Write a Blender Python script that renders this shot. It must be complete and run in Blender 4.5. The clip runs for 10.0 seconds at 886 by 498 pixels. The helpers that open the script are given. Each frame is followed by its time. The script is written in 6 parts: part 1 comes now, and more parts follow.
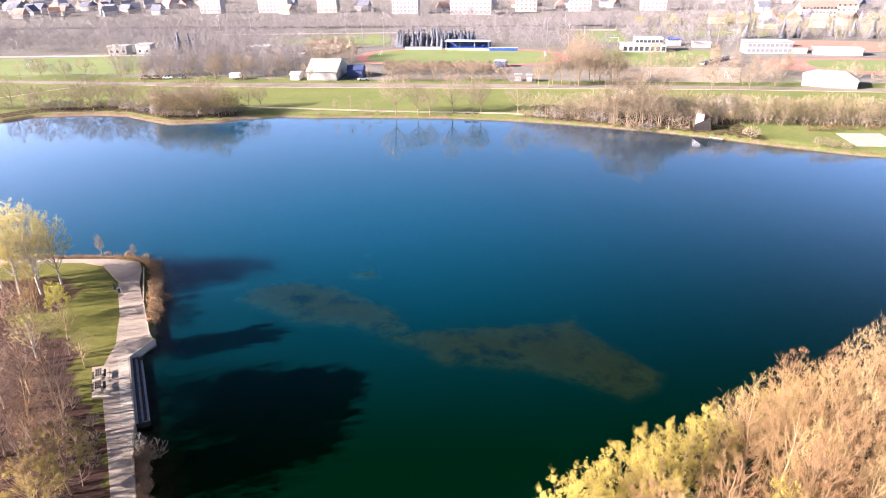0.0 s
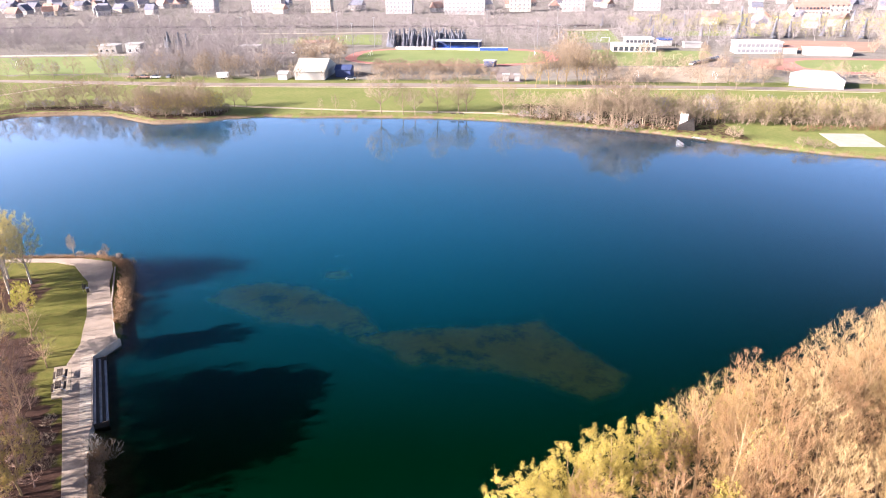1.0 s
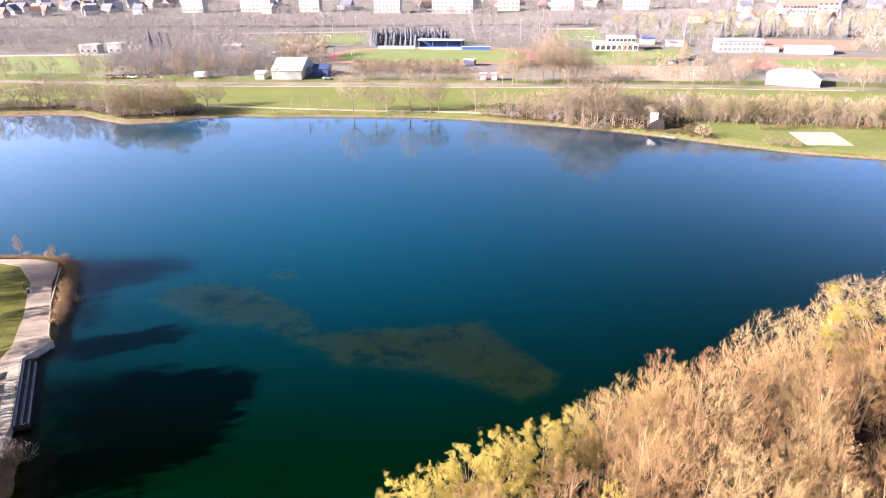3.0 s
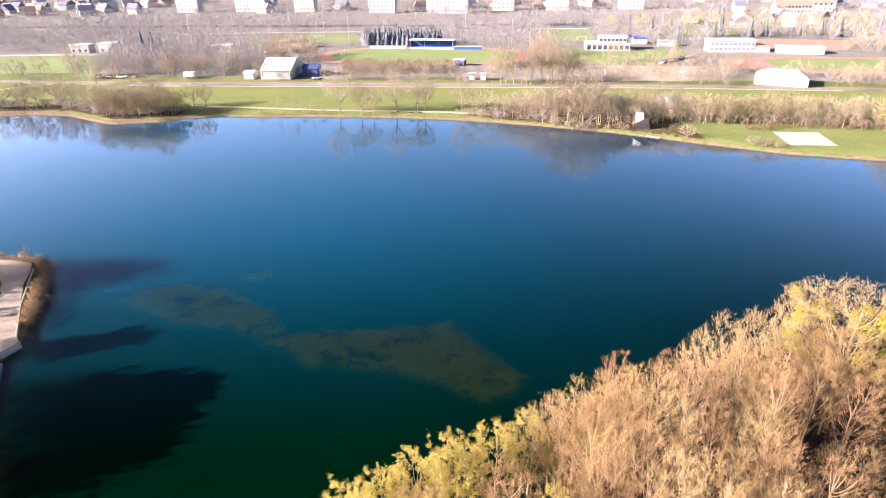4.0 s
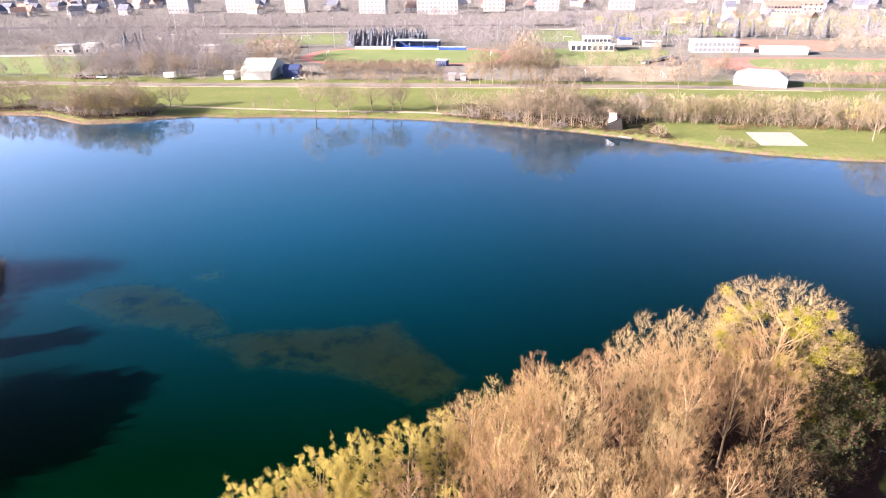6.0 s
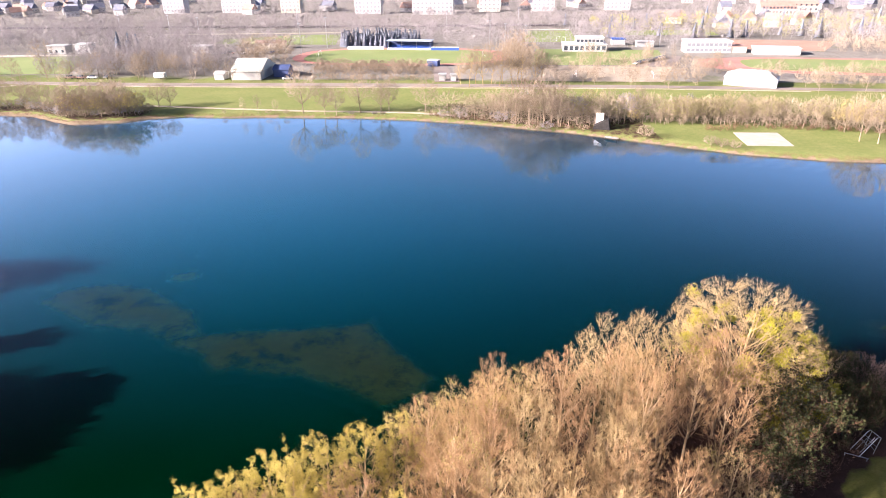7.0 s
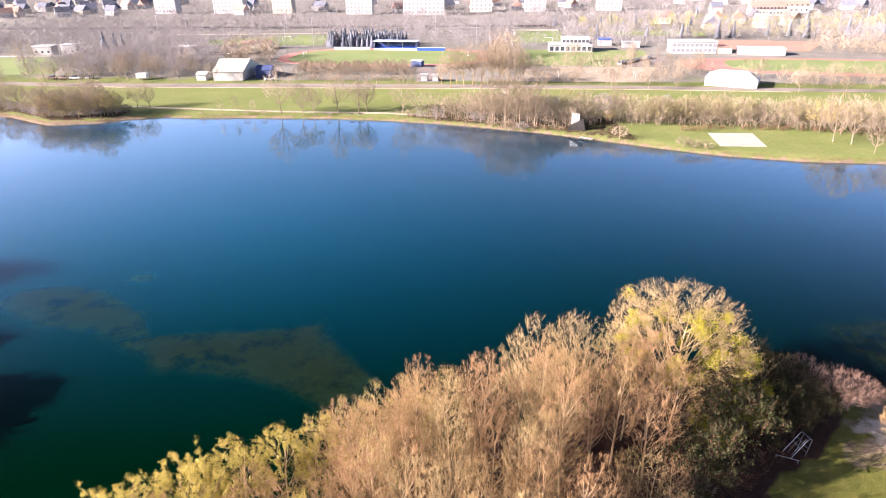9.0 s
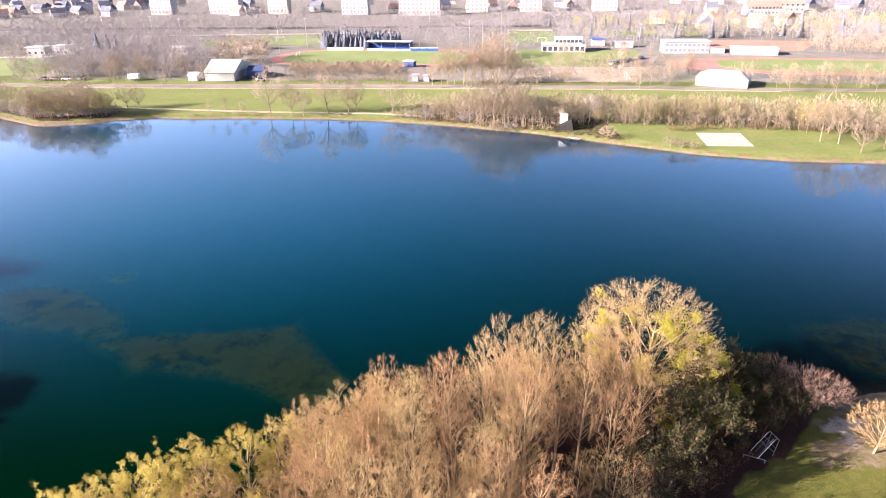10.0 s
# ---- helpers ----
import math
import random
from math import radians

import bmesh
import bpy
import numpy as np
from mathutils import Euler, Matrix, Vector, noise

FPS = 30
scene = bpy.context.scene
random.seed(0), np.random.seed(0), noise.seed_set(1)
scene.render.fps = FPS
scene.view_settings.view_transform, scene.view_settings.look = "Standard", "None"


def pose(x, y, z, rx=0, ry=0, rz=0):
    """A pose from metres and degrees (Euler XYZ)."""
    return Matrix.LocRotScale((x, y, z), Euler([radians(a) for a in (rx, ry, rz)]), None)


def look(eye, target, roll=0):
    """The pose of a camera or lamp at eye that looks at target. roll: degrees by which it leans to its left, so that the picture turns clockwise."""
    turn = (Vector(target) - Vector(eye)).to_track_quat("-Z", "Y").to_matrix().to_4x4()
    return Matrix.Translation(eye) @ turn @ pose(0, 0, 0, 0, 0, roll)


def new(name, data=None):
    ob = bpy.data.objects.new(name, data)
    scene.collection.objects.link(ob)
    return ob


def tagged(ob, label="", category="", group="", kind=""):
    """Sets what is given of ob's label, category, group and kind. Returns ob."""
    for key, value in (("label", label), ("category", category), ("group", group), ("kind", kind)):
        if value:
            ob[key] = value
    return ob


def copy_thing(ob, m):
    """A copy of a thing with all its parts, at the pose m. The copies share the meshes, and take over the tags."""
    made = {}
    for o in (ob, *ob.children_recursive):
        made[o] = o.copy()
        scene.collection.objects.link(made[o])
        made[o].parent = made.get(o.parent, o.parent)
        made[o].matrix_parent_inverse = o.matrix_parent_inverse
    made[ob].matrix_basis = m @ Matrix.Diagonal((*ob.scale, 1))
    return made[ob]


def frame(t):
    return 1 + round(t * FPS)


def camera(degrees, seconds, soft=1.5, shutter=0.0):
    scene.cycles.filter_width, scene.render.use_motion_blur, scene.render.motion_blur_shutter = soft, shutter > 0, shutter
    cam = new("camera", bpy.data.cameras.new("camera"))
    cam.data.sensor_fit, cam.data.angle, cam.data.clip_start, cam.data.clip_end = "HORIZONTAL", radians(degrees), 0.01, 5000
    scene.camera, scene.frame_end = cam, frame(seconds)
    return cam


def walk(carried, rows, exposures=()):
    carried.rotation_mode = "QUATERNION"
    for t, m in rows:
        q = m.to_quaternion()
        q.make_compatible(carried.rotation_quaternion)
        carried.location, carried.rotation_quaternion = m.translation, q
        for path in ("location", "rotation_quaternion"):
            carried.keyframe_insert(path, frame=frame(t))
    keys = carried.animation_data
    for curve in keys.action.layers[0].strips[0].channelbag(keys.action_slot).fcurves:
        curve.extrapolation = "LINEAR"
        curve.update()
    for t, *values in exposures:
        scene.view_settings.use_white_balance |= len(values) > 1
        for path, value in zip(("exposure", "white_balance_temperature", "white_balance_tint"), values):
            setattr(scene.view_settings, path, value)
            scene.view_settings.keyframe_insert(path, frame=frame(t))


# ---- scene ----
cam = camera(70.0, 10.0, soft=0.95)
PATH = [
    (0, (-9.689, 0.342, 49.914), (-9.633, 2.153, 49.067), -0.7),
    (0.5, (-7.512, 0.456, 49.807), (-7.454, 2.267, 48.96), -0.7),
    (1, (-5.12, 0.42, 49.72), (-5.06, 2.231, 48.873), -0.6),
    (1.5, (-2.934, 0.44, 49.681), (-2.873, 2.25, 48.833), -0.6),
    (2, (-0.382, 0.532, 49.624), (-0.322, 2.342, 48.776), -0.7),
    (2.5, (1.648, 0.621, 49.449), (1.71, 2.431, 48.601), -0.7),
    (4, (8.231, 0.774, 49.343), (8.294, 2.584, 48.494), -0.7),
    (4.5, (10.22, 0.733, 49.313), (10.284, 2.544, 48.464), -0.7),
    (5, (12.366, 0.746, 49.178), (12.43, 2.556, 48.331), -0.7),
    (5.5, (14.353, 0.748, 49.049), (14.416, 2.558, 48.203), -0.7),
    (7, (20.424, 1.071, 48.78), (20.487, 2.882, 47.935), -0.7),
    (7.5, (22.107, 1.01, 48.72), (22.172, 2.822, 47.876), -0.6),
    (8, (24.013, 1.023, 48.701), (24.078, 2.834, 47.857), -0.6),
    (8.5, (25.807, 1.056, 48.652), (25.871, 2.868, 47.808), -0.7),
    (9, (27.668, 1.057, 48.667), (27.732, 2.869, 47.823), -0.7),
    (9.5, (29.341, 0.99, 48.649), (29.405, 2.803, 47.805), -0.7),
    (10, (31.112, 0.94, 48.596), (31.176, 2.752, 47.753), -0.8),
]
walk(cam, [(t, look(eye, target, roll)) for t, eye, target, roll in PATH], [(0.0, 2.33, 5450, 27), (10.0, 2.33, 5450, 27)])

# ---- light ----
SUN_AZ, SUN_EL = 14.0, 22.0          # sun stands to the west-south-west, low
sun_from = Vector((-math.cos(radians(SUN_AZ)) * math.cos(radians(SUN_EL)), -math.sin(radians(SUN_AZ)) * math.cos(radians(SUN_EL)), math.sin(radians(SUN_EL))))
world = bpy.data.worlds.new("sky")
scene.world = world
world.use_nodes = True
wn = world.node_tree.nodes
sky = wn.new("ShaderNodeTexSky")
sky.sky_type = "NISHITA"
sky.sun_disc = False
sky.sun_elevation = radians(SUN_EL)
sky.sun_rotation = math.atan2(sun_from.x, sun_from.y)
sky.air_density, sky.dust_density, sky.ozone_density = 0.90, 5.0, 1.7
wn["Background"].inputs["Strength"].default_value = 0.05
# spring haze: the sky is paler towards the horizon and deeper overhead
haze_up = wn.new("ShaderNodeSeparateXYZ")
world.node_tree.links.new(wn.new("ShaderNodeTexCoord").outputs["Generated"], haze_up.inputs[0])
haze = wn.new("ShaderNodeMapRange")
haze.interpolation_type = "SMOOTHSTEP"
haze.inputs[1].default_value, haze.inputs[2].default_value, haze.inputs[3].default_value, haze.inputs[4].default_value = 0.10, 0.56, 2.4, 0.30
world.node_tree.links.new(haze_up.outputs[2], haze.inputs[0])
hazy = wn.new("ShaderNodeVectorMath")
hazy.operation = "SCALE"
world.node_tree.links.new(sky.outputs[0], hazy.inputs[0])
world.node_tree.links.new(haze.outputs[0], hazy.inputs["Scale"])
world.node_tree.links.new(hazy.outputs[0], wn["Background"].inputs[0])
sun = new("sun", bpy.data.lights.new("sun", "SUN"))
sun.data.energy, sun.data.angle, sun.data.color = 5.0, radians(0.5), (1.0, 0.83, 0.59)
sun.matrix_world = look(sun_from * 300, (0, 0, 0))


# ---- materials ----
def ramp(nt, fac, stops):
    r = nt.nodes.new("ShaderNodeValToRGB")
    while len(r.color_ramp.elements) < len(stops):
        r.color_ramp.elements.new(0.5)
    for e, (p, c) in zip(r.color_ramp.elements, stops):
        e.position, e.color = p, (*c, 1)
    nt.links.new(fac, r.inputs[0])
    return r.outputs[0]


def noise_tex(nt, scale, detail=4, rough=0.55, vec=None):
    n = nt.nodes.new("ShaderNodeTexNoise")
    n.inputs["Scale"].default_value, n.inputs["Detail"].default_value, n.inputs["Roughness"].default_value = scale, detail, rough
    if vec is None:
        vec = nt.nodes.new("ShaderNodeNewGeometry").outputs["Position"]
    nt.links.new(vec, n.inputs["Vector"])
    return n.outputs["Fac"]


def mixed(nt, kind, a, b, fac):
    m = nt.nodes.new("ShaderNodeMix")
    m.data_type, m.blend_type = "RGBA", kind
    for i, v in ((0, fac), (6, a), (7, b)):
        if hasattr(v, "is_output"):
            nt.links.new(v, m.inputs[i])
        else:
            m.inputs[i].default_value = v if i == 0 else (*v, 1)
    return m.outputs[2]


def surface(name, a, b, scale=0.5, fine=6.0, rough=0.85, bump=0.3, vary=0.0, metal=0.0, spec=0.25, through_light=0.0):
    """A mottled surface between two colours at two scales, with fine relief; vary: brightness from piece to piece."""
    m = bpy.data.materials.new(name)
    m.use_nodes = True
    nt = m.node_tree
    p = nt.nodes["Principled BSDF"]
    big, small = noise_tex(nt, scale), noise_tex(nt, fine, 6)
    mid = tuple((u + v) / 2 for u, v in zip(a, b))
    col = mixed(nt, "MIX", ramp(nt, big, [(0.32, a), (0.5, mid), (0.68, b)]), ramp(nt, small, [(0.3, a), (0.7, b)]), 0.45)
    if vary:
        info = nt.nodes.new("ShaderNodeObjectInfo")
        lo, hi = 1 - vary, 1 + vary
        col = mixed(nt, "MULTIPLY", col, ramp(nt, info.outputs["Random"], [(0.0, (lo, lo * 0.98, lo * 0.94)), (1.0, (min(hi, 1.6),) * 3)]), 1.0)
    nt.links.new(col, p.inputs["Base Color"])
    p.inputs["Roughness"].default_value, p.inputs["Metallic"].default_value = rough, metal
    p.inputs["Specular IOR Level"].default_value = spec
    if bump:
        bp = nt.nodes.new("ShaderNodeBump")
        bp.inputs["Strength"].default_value, bp.inputs["Distance"].default_value = bump, 0.03
        nt.links.new(small, bp.inputs["Height"])
        nt.links.new(bp.outputs[0], p.inputs["Normal"])
    if through_light:
        t = nt.nodes.new("ShaderNodeBsdfTranslucent")
        nt.links.new(col, t.inputs[0])
        mx = nt.nodes.new("ShaderNodeMixShader")
        mx.inputs[0].default_value = through_light
        nt.links.new(p.outputs[0], mx.inputs[1])
        nt.links.new(t.outputs[0], mx.inputs[2])
        nt.links.new(mx.outputs[0], nt.nodes["Material Output"].inputs[0])
    return m


def ground_material():
    m = bpy.data.materials.new("ground")
    m.use_nodes = True
    nt = m.node_tree
    p = nt.nodes["Principled BSDF"]
    at = nt.nodes.new("ShaderNodeAttribute")
    at.attribute_name = "zone"
    sep = nt.nodes.new("ShaderNodeSeparateColor")
    nt.links.new(at.outputs["Color"], sep.inputs[0])
    n1, n2, n3 = noise_tex(nt, 0.09, 5), noise_tex(nt, 0.8, 6), noise_tex(nt, 5.0, 6, 0.7)
    grass = mixed(nt, "MIX", ramp(nt, n1, [(0.3, (0.084, 0.096, 0.016)), (0.5, (0.118, 0.120, 0.024)), (0.7, (0.155, 0.135, 0.038))]),
                  ramp(nt, n2, [(0.3, (0.072, 0.086, 0.015)), (0.7, (0.160, 0.142, 0.042))]), 0.5)
    mown = nt.nodes.new("ShaderNodeAttribute")
    mown.attribute_name = "meadow"
    green = mixed(nt, "MIX", ramp(nt, n1, [(0.3, (0.12, 0.155, 0.042)), (0.7, (0.19, 0.20, 0.072))]), ramp(nt, n2, [(0.3, (0.11, 0.145, 0.04)), (0.7, (0.21, 0.215, 0.08))]), 0.4)
    grass = mixed(nt, "MIX", grass, green, mown.outputs["Fac"])
    grass = mixed(nt, "MULTIPLY", grass, ramp(nt, n3, [(0.2, (0.6, 0.6, 0.6)), (0.8, (1.25, 1.25, 1.2))]), 0.8)
    # leaf litter, its colour darkened further for the shade under the trees
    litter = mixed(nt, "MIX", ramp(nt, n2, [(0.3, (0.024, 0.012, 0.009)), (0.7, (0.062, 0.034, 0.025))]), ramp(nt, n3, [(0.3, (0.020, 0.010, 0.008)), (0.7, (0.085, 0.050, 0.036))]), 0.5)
    bank = mixed(nt, "MIX", ramp(nt, n2, [(0.3, (0.11, 0.08, 0.05)), (0.7, (0.235, 0.175, 0.115))]), ramp(nt, n3, [(0.3, (0.11, 0.08, 0.05)), (0.7, (0.31, 0.25, 0.17))]), 0.5)

    def soft_step(x, n):
        s = nt.nodes.new("ShaderNodeMath")
        s.operation = "MULTIPLY_ADD"
        nt.links.new(n, s.inputs[0])
        s.inputs[1].default_value, s.inputs[2].default_value = 0.9, -0.45
        t = nt.nodes.new("ShaderNodeMath")
        t.operation = "ADD"
        nt.links.new(x, t.inputs[0])
        nt.links.new(s.outputs[0], t.inputs[1])
        r = nt.nodes.new("ShaderNodeMapRange")
        r.inputs[1].default_value, r.inputs[2].default_value = 0.35, 0.65
        nt.links.new(t.outputs[0], r.inputs[0])
        return r.outputs[0]

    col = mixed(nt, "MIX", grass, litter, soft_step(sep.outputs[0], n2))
    col = mixed(nt, "MIX", col, bank, soft_step(sep.outputs[1], n2))
    sandy = nt.nodes.new("ShaderNodeAttribute")
    sandy.attribute_name = "sand"
    pale = ramp(nt, n3, [(0.3, (0.30, 0.26, 0.21)), (0.7, (0.52, 0.46, 0.39))])
    col = mixed(nt, "MIX", col, pale, soft_step(sandy.outputs["Fac"], n2))
    wild = nt.nodes.new("ShaderNodeAttribute")
    wild.attribute_name = "rough_land"
    heath = mixed(nt, "MIX", ramp(nt, n1, [(0.3, (0.145, 0.134, 0.124)), (0.7, (0.255, 0.240, 0.222))]), ramp(nt, n2, [(0.3, (0.11, 0.102, 0.084)), (0.7, (0.245, 0.232, 0.20))]), 0.5)
    col = mixed(nt, "MIX", col, heath, soft_step(wild.outputs["Fac"], n1))
    # near-black bed: light lost with depth is put into its colour
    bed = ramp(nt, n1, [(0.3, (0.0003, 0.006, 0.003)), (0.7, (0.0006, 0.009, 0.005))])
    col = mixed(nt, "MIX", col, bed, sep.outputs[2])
    nt.links.new(col, p.inputs["Base Color"])
    p.inputs["Roughness"].default_value, p.inputs["Specular IOR Level"].default_value = 0.95, 0.1
    bp = nt.nodes.new("ShaderNodeBump")
    bp.inputs["Strength"].default_value, bp.inputs["Distance"].default_value = 0.6, 0.08
    nt.links.new(n3, bp.inputs["Height"])
    nt.links.new(bp.outputs[0], p.inputs["Normal"])
    return m


def water_material():
    """Clear lake water: a rippled mirror by Fresnel over green-blue water that scatters a little and lets shoals show through."""
    m = bpy.data.materials.new("lake_water")
    m.use_nodes = True
    nt = m.node_tree
    nt.nodes.remove(nt.nodes["Principled BSDF"])
    body = nt.nodes.new("ShaderNodeBsdfDiffuse")
    # sky reflection put into the body colour by distance, green to teal; brighter westwards
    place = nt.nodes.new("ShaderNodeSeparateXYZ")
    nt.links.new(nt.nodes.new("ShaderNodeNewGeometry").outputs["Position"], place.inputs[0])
    lake_grade = nt.nodes.new("ShaderNodeMapRange")
    lake_grade.interpolation_type = "SMOOTHSTEP"
    lake_grade.inputs[1].default_value, lake_grade.inputs[2].default_value = 50.0, 135.0
    nt.links.new(place.outputs[1], lake_grade.inputs[0])
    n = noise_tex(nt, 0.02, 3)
    near_col = ramp(nt, n, [(0.35, (0.0001, 0.0205, 0.0065)), (0.65, (0.0002, 0.0270, 0.0120))])
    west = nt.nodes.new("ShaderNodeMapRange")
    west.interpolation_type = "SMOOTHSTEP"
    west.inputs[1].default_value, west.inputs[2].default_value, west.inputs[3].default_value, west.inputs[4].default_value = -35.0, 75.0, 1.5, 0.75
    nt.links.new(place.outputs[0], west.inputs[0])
    body_tone = nt.nodes.new("ShaderNodeVectorMath")
    body_tone.operation = "SCALE"
    nt.links.new(mixed(nt, "MIX", near_col, (0.008, 0.185, 0.36), lake_grade.outputs[0]), body_tone.inputs[0])
    nt.links.new(west.outputs[0], body_tone.inputs["Scale"])
    nt.links.new(body_tone.outputs[0], body.inputs[0])
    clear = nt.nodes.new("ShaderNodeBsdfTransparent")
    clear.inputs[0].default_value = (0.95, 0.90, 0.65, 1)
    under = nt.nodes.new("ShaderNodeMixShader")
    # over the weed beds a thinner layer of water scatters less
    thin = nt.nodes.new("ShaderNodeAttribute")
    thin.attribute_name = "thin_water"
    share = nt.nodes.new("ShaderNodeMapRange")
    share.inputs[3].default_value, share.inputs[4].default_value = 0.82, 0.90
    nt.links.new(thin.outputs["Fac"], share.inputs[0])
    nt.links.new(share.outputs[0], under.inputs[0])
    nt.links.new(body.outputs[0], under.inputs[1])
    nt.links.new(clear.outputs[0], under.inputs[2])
    bp = nt.nodes.new("ShaderNodeBump")
    bp.inputs["Strength"].default_value, bp.inputs["Distance"].default_value = 0.12, 0.02
    nt.links.new(noise_tex(nt, 2.2, 5), bp.inputs["Height"])
    gloss = nt.nodes.new("ShaderNodeBsdfGlossy")
    gloss.inputs["Roughness"].default_value = 0.03
    nt.links.new(bp.outputs[0], gloss.inputs["Normal"])
    fr = nt.nodes.new("ShaderNodeFresnel")
    fr.inputs["IOR"].default_value = 1.33
    nt.links.new(bp.outputs[0], fr.inputs["Normal"])
    mx = nt.nodes.new("ShaderNodeMixShader")
    steep = nt.nodes.new("ShaderNodeMath")
    steep.operation = "POWER"
    nt.links.new(fr.outputs[0], steep.inputs[0])
    steep.inputs[1].default_value = 1.5
    gain = nt.nodes.new("ShaderNodeMath")
    gain.operation, gain.use_clamp = "MULTIPLY_ADD", True
    nt.links.new(steep.outputs[0], gain.inputs[0])
    gain.inputs[1].default_value, gain.inputs[2].default_value = 4.6, -0.029
    nt.links.new(gain.outputs[0], mx.inputs[0])
    nt.links.new(under.outputs[0], mx.inputs[1])
    nt.links.new(gloss.outputs[0], mx.inputs[2])
    nt.links.new(mx.outputs[0], nt.nodes["Material Output"].inputs[0])
    return m


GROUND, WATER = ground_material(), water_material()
BARK = surface("grey_brown_bark", (0.25, 0.168, 0.094), (0.48, 0.355, 0.215), 1.2, 9, vary=0.2)
BIRCH = surface("pale_birch_bark", (0.34, 0.30, 0.24), (0.62, 0.56, 0.47), 2.0, 12, vary=0.1)
TWIG = surface("bare_twigs", (0.235, 0.150, 0.062), (0.385, 0.262, 0.120), 0.35, 3, vary=0.22, bump=0)
TWIG_RED = surface("reddish_bare_twigs", (0.212, 0.124, 0.057), (0.358, 0.222, 0.112), 0.35, 3, vary=0.22, bump=0)
# far twigs, distance haze put into their colour as a lavender grey
TWIG_HAZY = surface("haze_greyed_twigs", (0.184, 0.167, 0.170), (0.305, 0.281, 0.288), 0.35, 3, vary=0.05, bump=0)
TWIG_ASH = surface("ashen_bare_twigs", (0.24, 0.165, 0.122), (0.42, 0.305, 0.235), 0.35, 3, vary=0.2, bump=0)
MISTLETOE = surface("yellow_green_mistletoe", (0.27, 0.26, 0.015), (0.46, 0.42, 0.04), 0.8, 5, vary=0.1, bump=0, through_light=0.35)
TWIG_PLUM = surface("purple_brown_twigs", (0.20, 0.125, 0.09), (0.36, 0.24, 0.18), 0.5, 3, vary=0.12, bump=0)
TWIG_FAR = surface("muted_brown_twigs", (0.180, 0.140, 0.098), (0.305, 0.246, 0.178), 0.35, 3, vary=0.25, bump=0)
TWIG_PALE = surface("pale_bare_twigs", (0.282, 0.200, 0.090), (0.44, 0.326, 0.162), 0.35, 3, vary=0.2, bump=0)
LEAF_YELLOW = surface("yellow_green_catkins", (0.36, 0.30, 0.055), (0.54, 0.45, 0.115), 0.5, 4, vary=0.15, bump=0, through_light=0.3)
LEAF_OLIVE = surface("young_olive_leaves", (0.22, 0.22, 0.035), (0.42, 0.40, 0.08), 0.5, 4, vary=0.2, bump=0, through_light=0.3)
BUD_OLIVE = surface("olive_yellow_buds", (0.33, 0.265, 0.06), (0.52, 0.43, 0.12), 0.5, 4, vary=0.1, bump=0, through_light=0.25)
LEAF_HAZE = surface("muted_olive_buds", (0.215, 0.200, 0.068), (0.335, 0.315, 0.122), 0.5, 4, vary=0.15, bump=0, through_light=0.25)
LEAF_FRESH = surface("fresh_yellow_green_leaves", (0.34, 0.36, 0.04), (0.52, 0.52, 0.09), 0.5, 4, vary=0.1, bump=0, through_light=0.35)
LEAF_DARK = surface("dark_ivy_leaves", (0.018, 0.024, 0.008), (0.055, 0.062, 0.018), 0.5, 4, vary=0.15, bump=0, through_light=0.2)
# needles paled and blued, haze over the far stands put into their colour
NEEDLE = surface("haze_blued_needles", (0.115, 0.128, 0.17), (0.21, 0.23, 0.285), 0.5, 4, vary=0.2, bump=0)
REED = surface("dry_reed", (0.20, 0.125, 0.07), (0.38, 0.26, 0.15), 0.6, 5, vary=0.15, bump=0)
BRUSH = surface("dark_brown_brush", (0.080, 0.042, 0.026), (0.17, 0.095, 0.058), 0.4, 3, vary=0.15, bump=0)
CATKIN = surface("cream_catkins", (0.50, 0.44, 0.17), (0.70, 0.63, 0.29), 0.5, 4, vary=0.12, bump=0, through_light=0.3)
STAND_ROOF = surface("pale_blue_sheet", (0.26, 0.31, 0.40), (0.36, 0.41, 0.50), 0.2, 2, rough=0.5, bump=0.05)
PAVING = surface("worn_grey_paving", (0.215, 0.175, 0.138), (0.335, 0.282, 0.232), 0.5, 7, vary=0.06, bump=0.3)
CONCRETE = surface("pale_concrete", (0.29, 0.26, 0.215), (0.43, 0.39, 0.335), 0.6, 6, bump=0.2, vary=0.06)
WOOD_GREY = surface("weathered_grey_boards", (0.20, 0.185, 0.185), (0.40, 0.375, 0.36), 1.5, 12, vary=0.15)
TARRED = surface("black_tarred_boards", (0.010, 0.009, 0.009), (0.028, 0.025, 0.024), 1.5, 12, vary=0.1)
WOOD_DARK = surface("dark_stained_boards", (0.03, 0.024, 0.02), (0.075, 0.06, 0.05), 1.5, 12, vary=0.15)
ASPHALT = surface("grey_asphalt", (0.17, 0.142, 0.125), (0.25, 0.212, 0.19), 0.15, 3, vary=0)
BALLAST = surface("dark_track_ballast", (0.075, 0.065, 0.07), (0.13, 0.115, 0.12), 0.3, 4)
GRAVEL = surface("pale_gravel", (0.26, 0.22, 0.165), (0.40, 0.345, 0.27), 0.3, 4)
SAND = surface("white_sand", (0.29, 0.265, 0.225), (0.40, 0.375, 0.33), 0.4, 5)
PITCH = surface("mown_pitch_turf", (0.13, 0.18, 0.055), (0.20, 0.23, 0.085), 0.06, 1.5, bump=0.1)
TARTAN = surface("red_running_track", (0.30, 0.13, 0.105), (0.40, 0.20, 0.17), 0.1, 2, bump=0.05)
CLAY = surface("red_clay_court", (0.30, 0.155, 0.11), (0.40, 0.23, 0.175), 0.1, 2, bump=0.05)
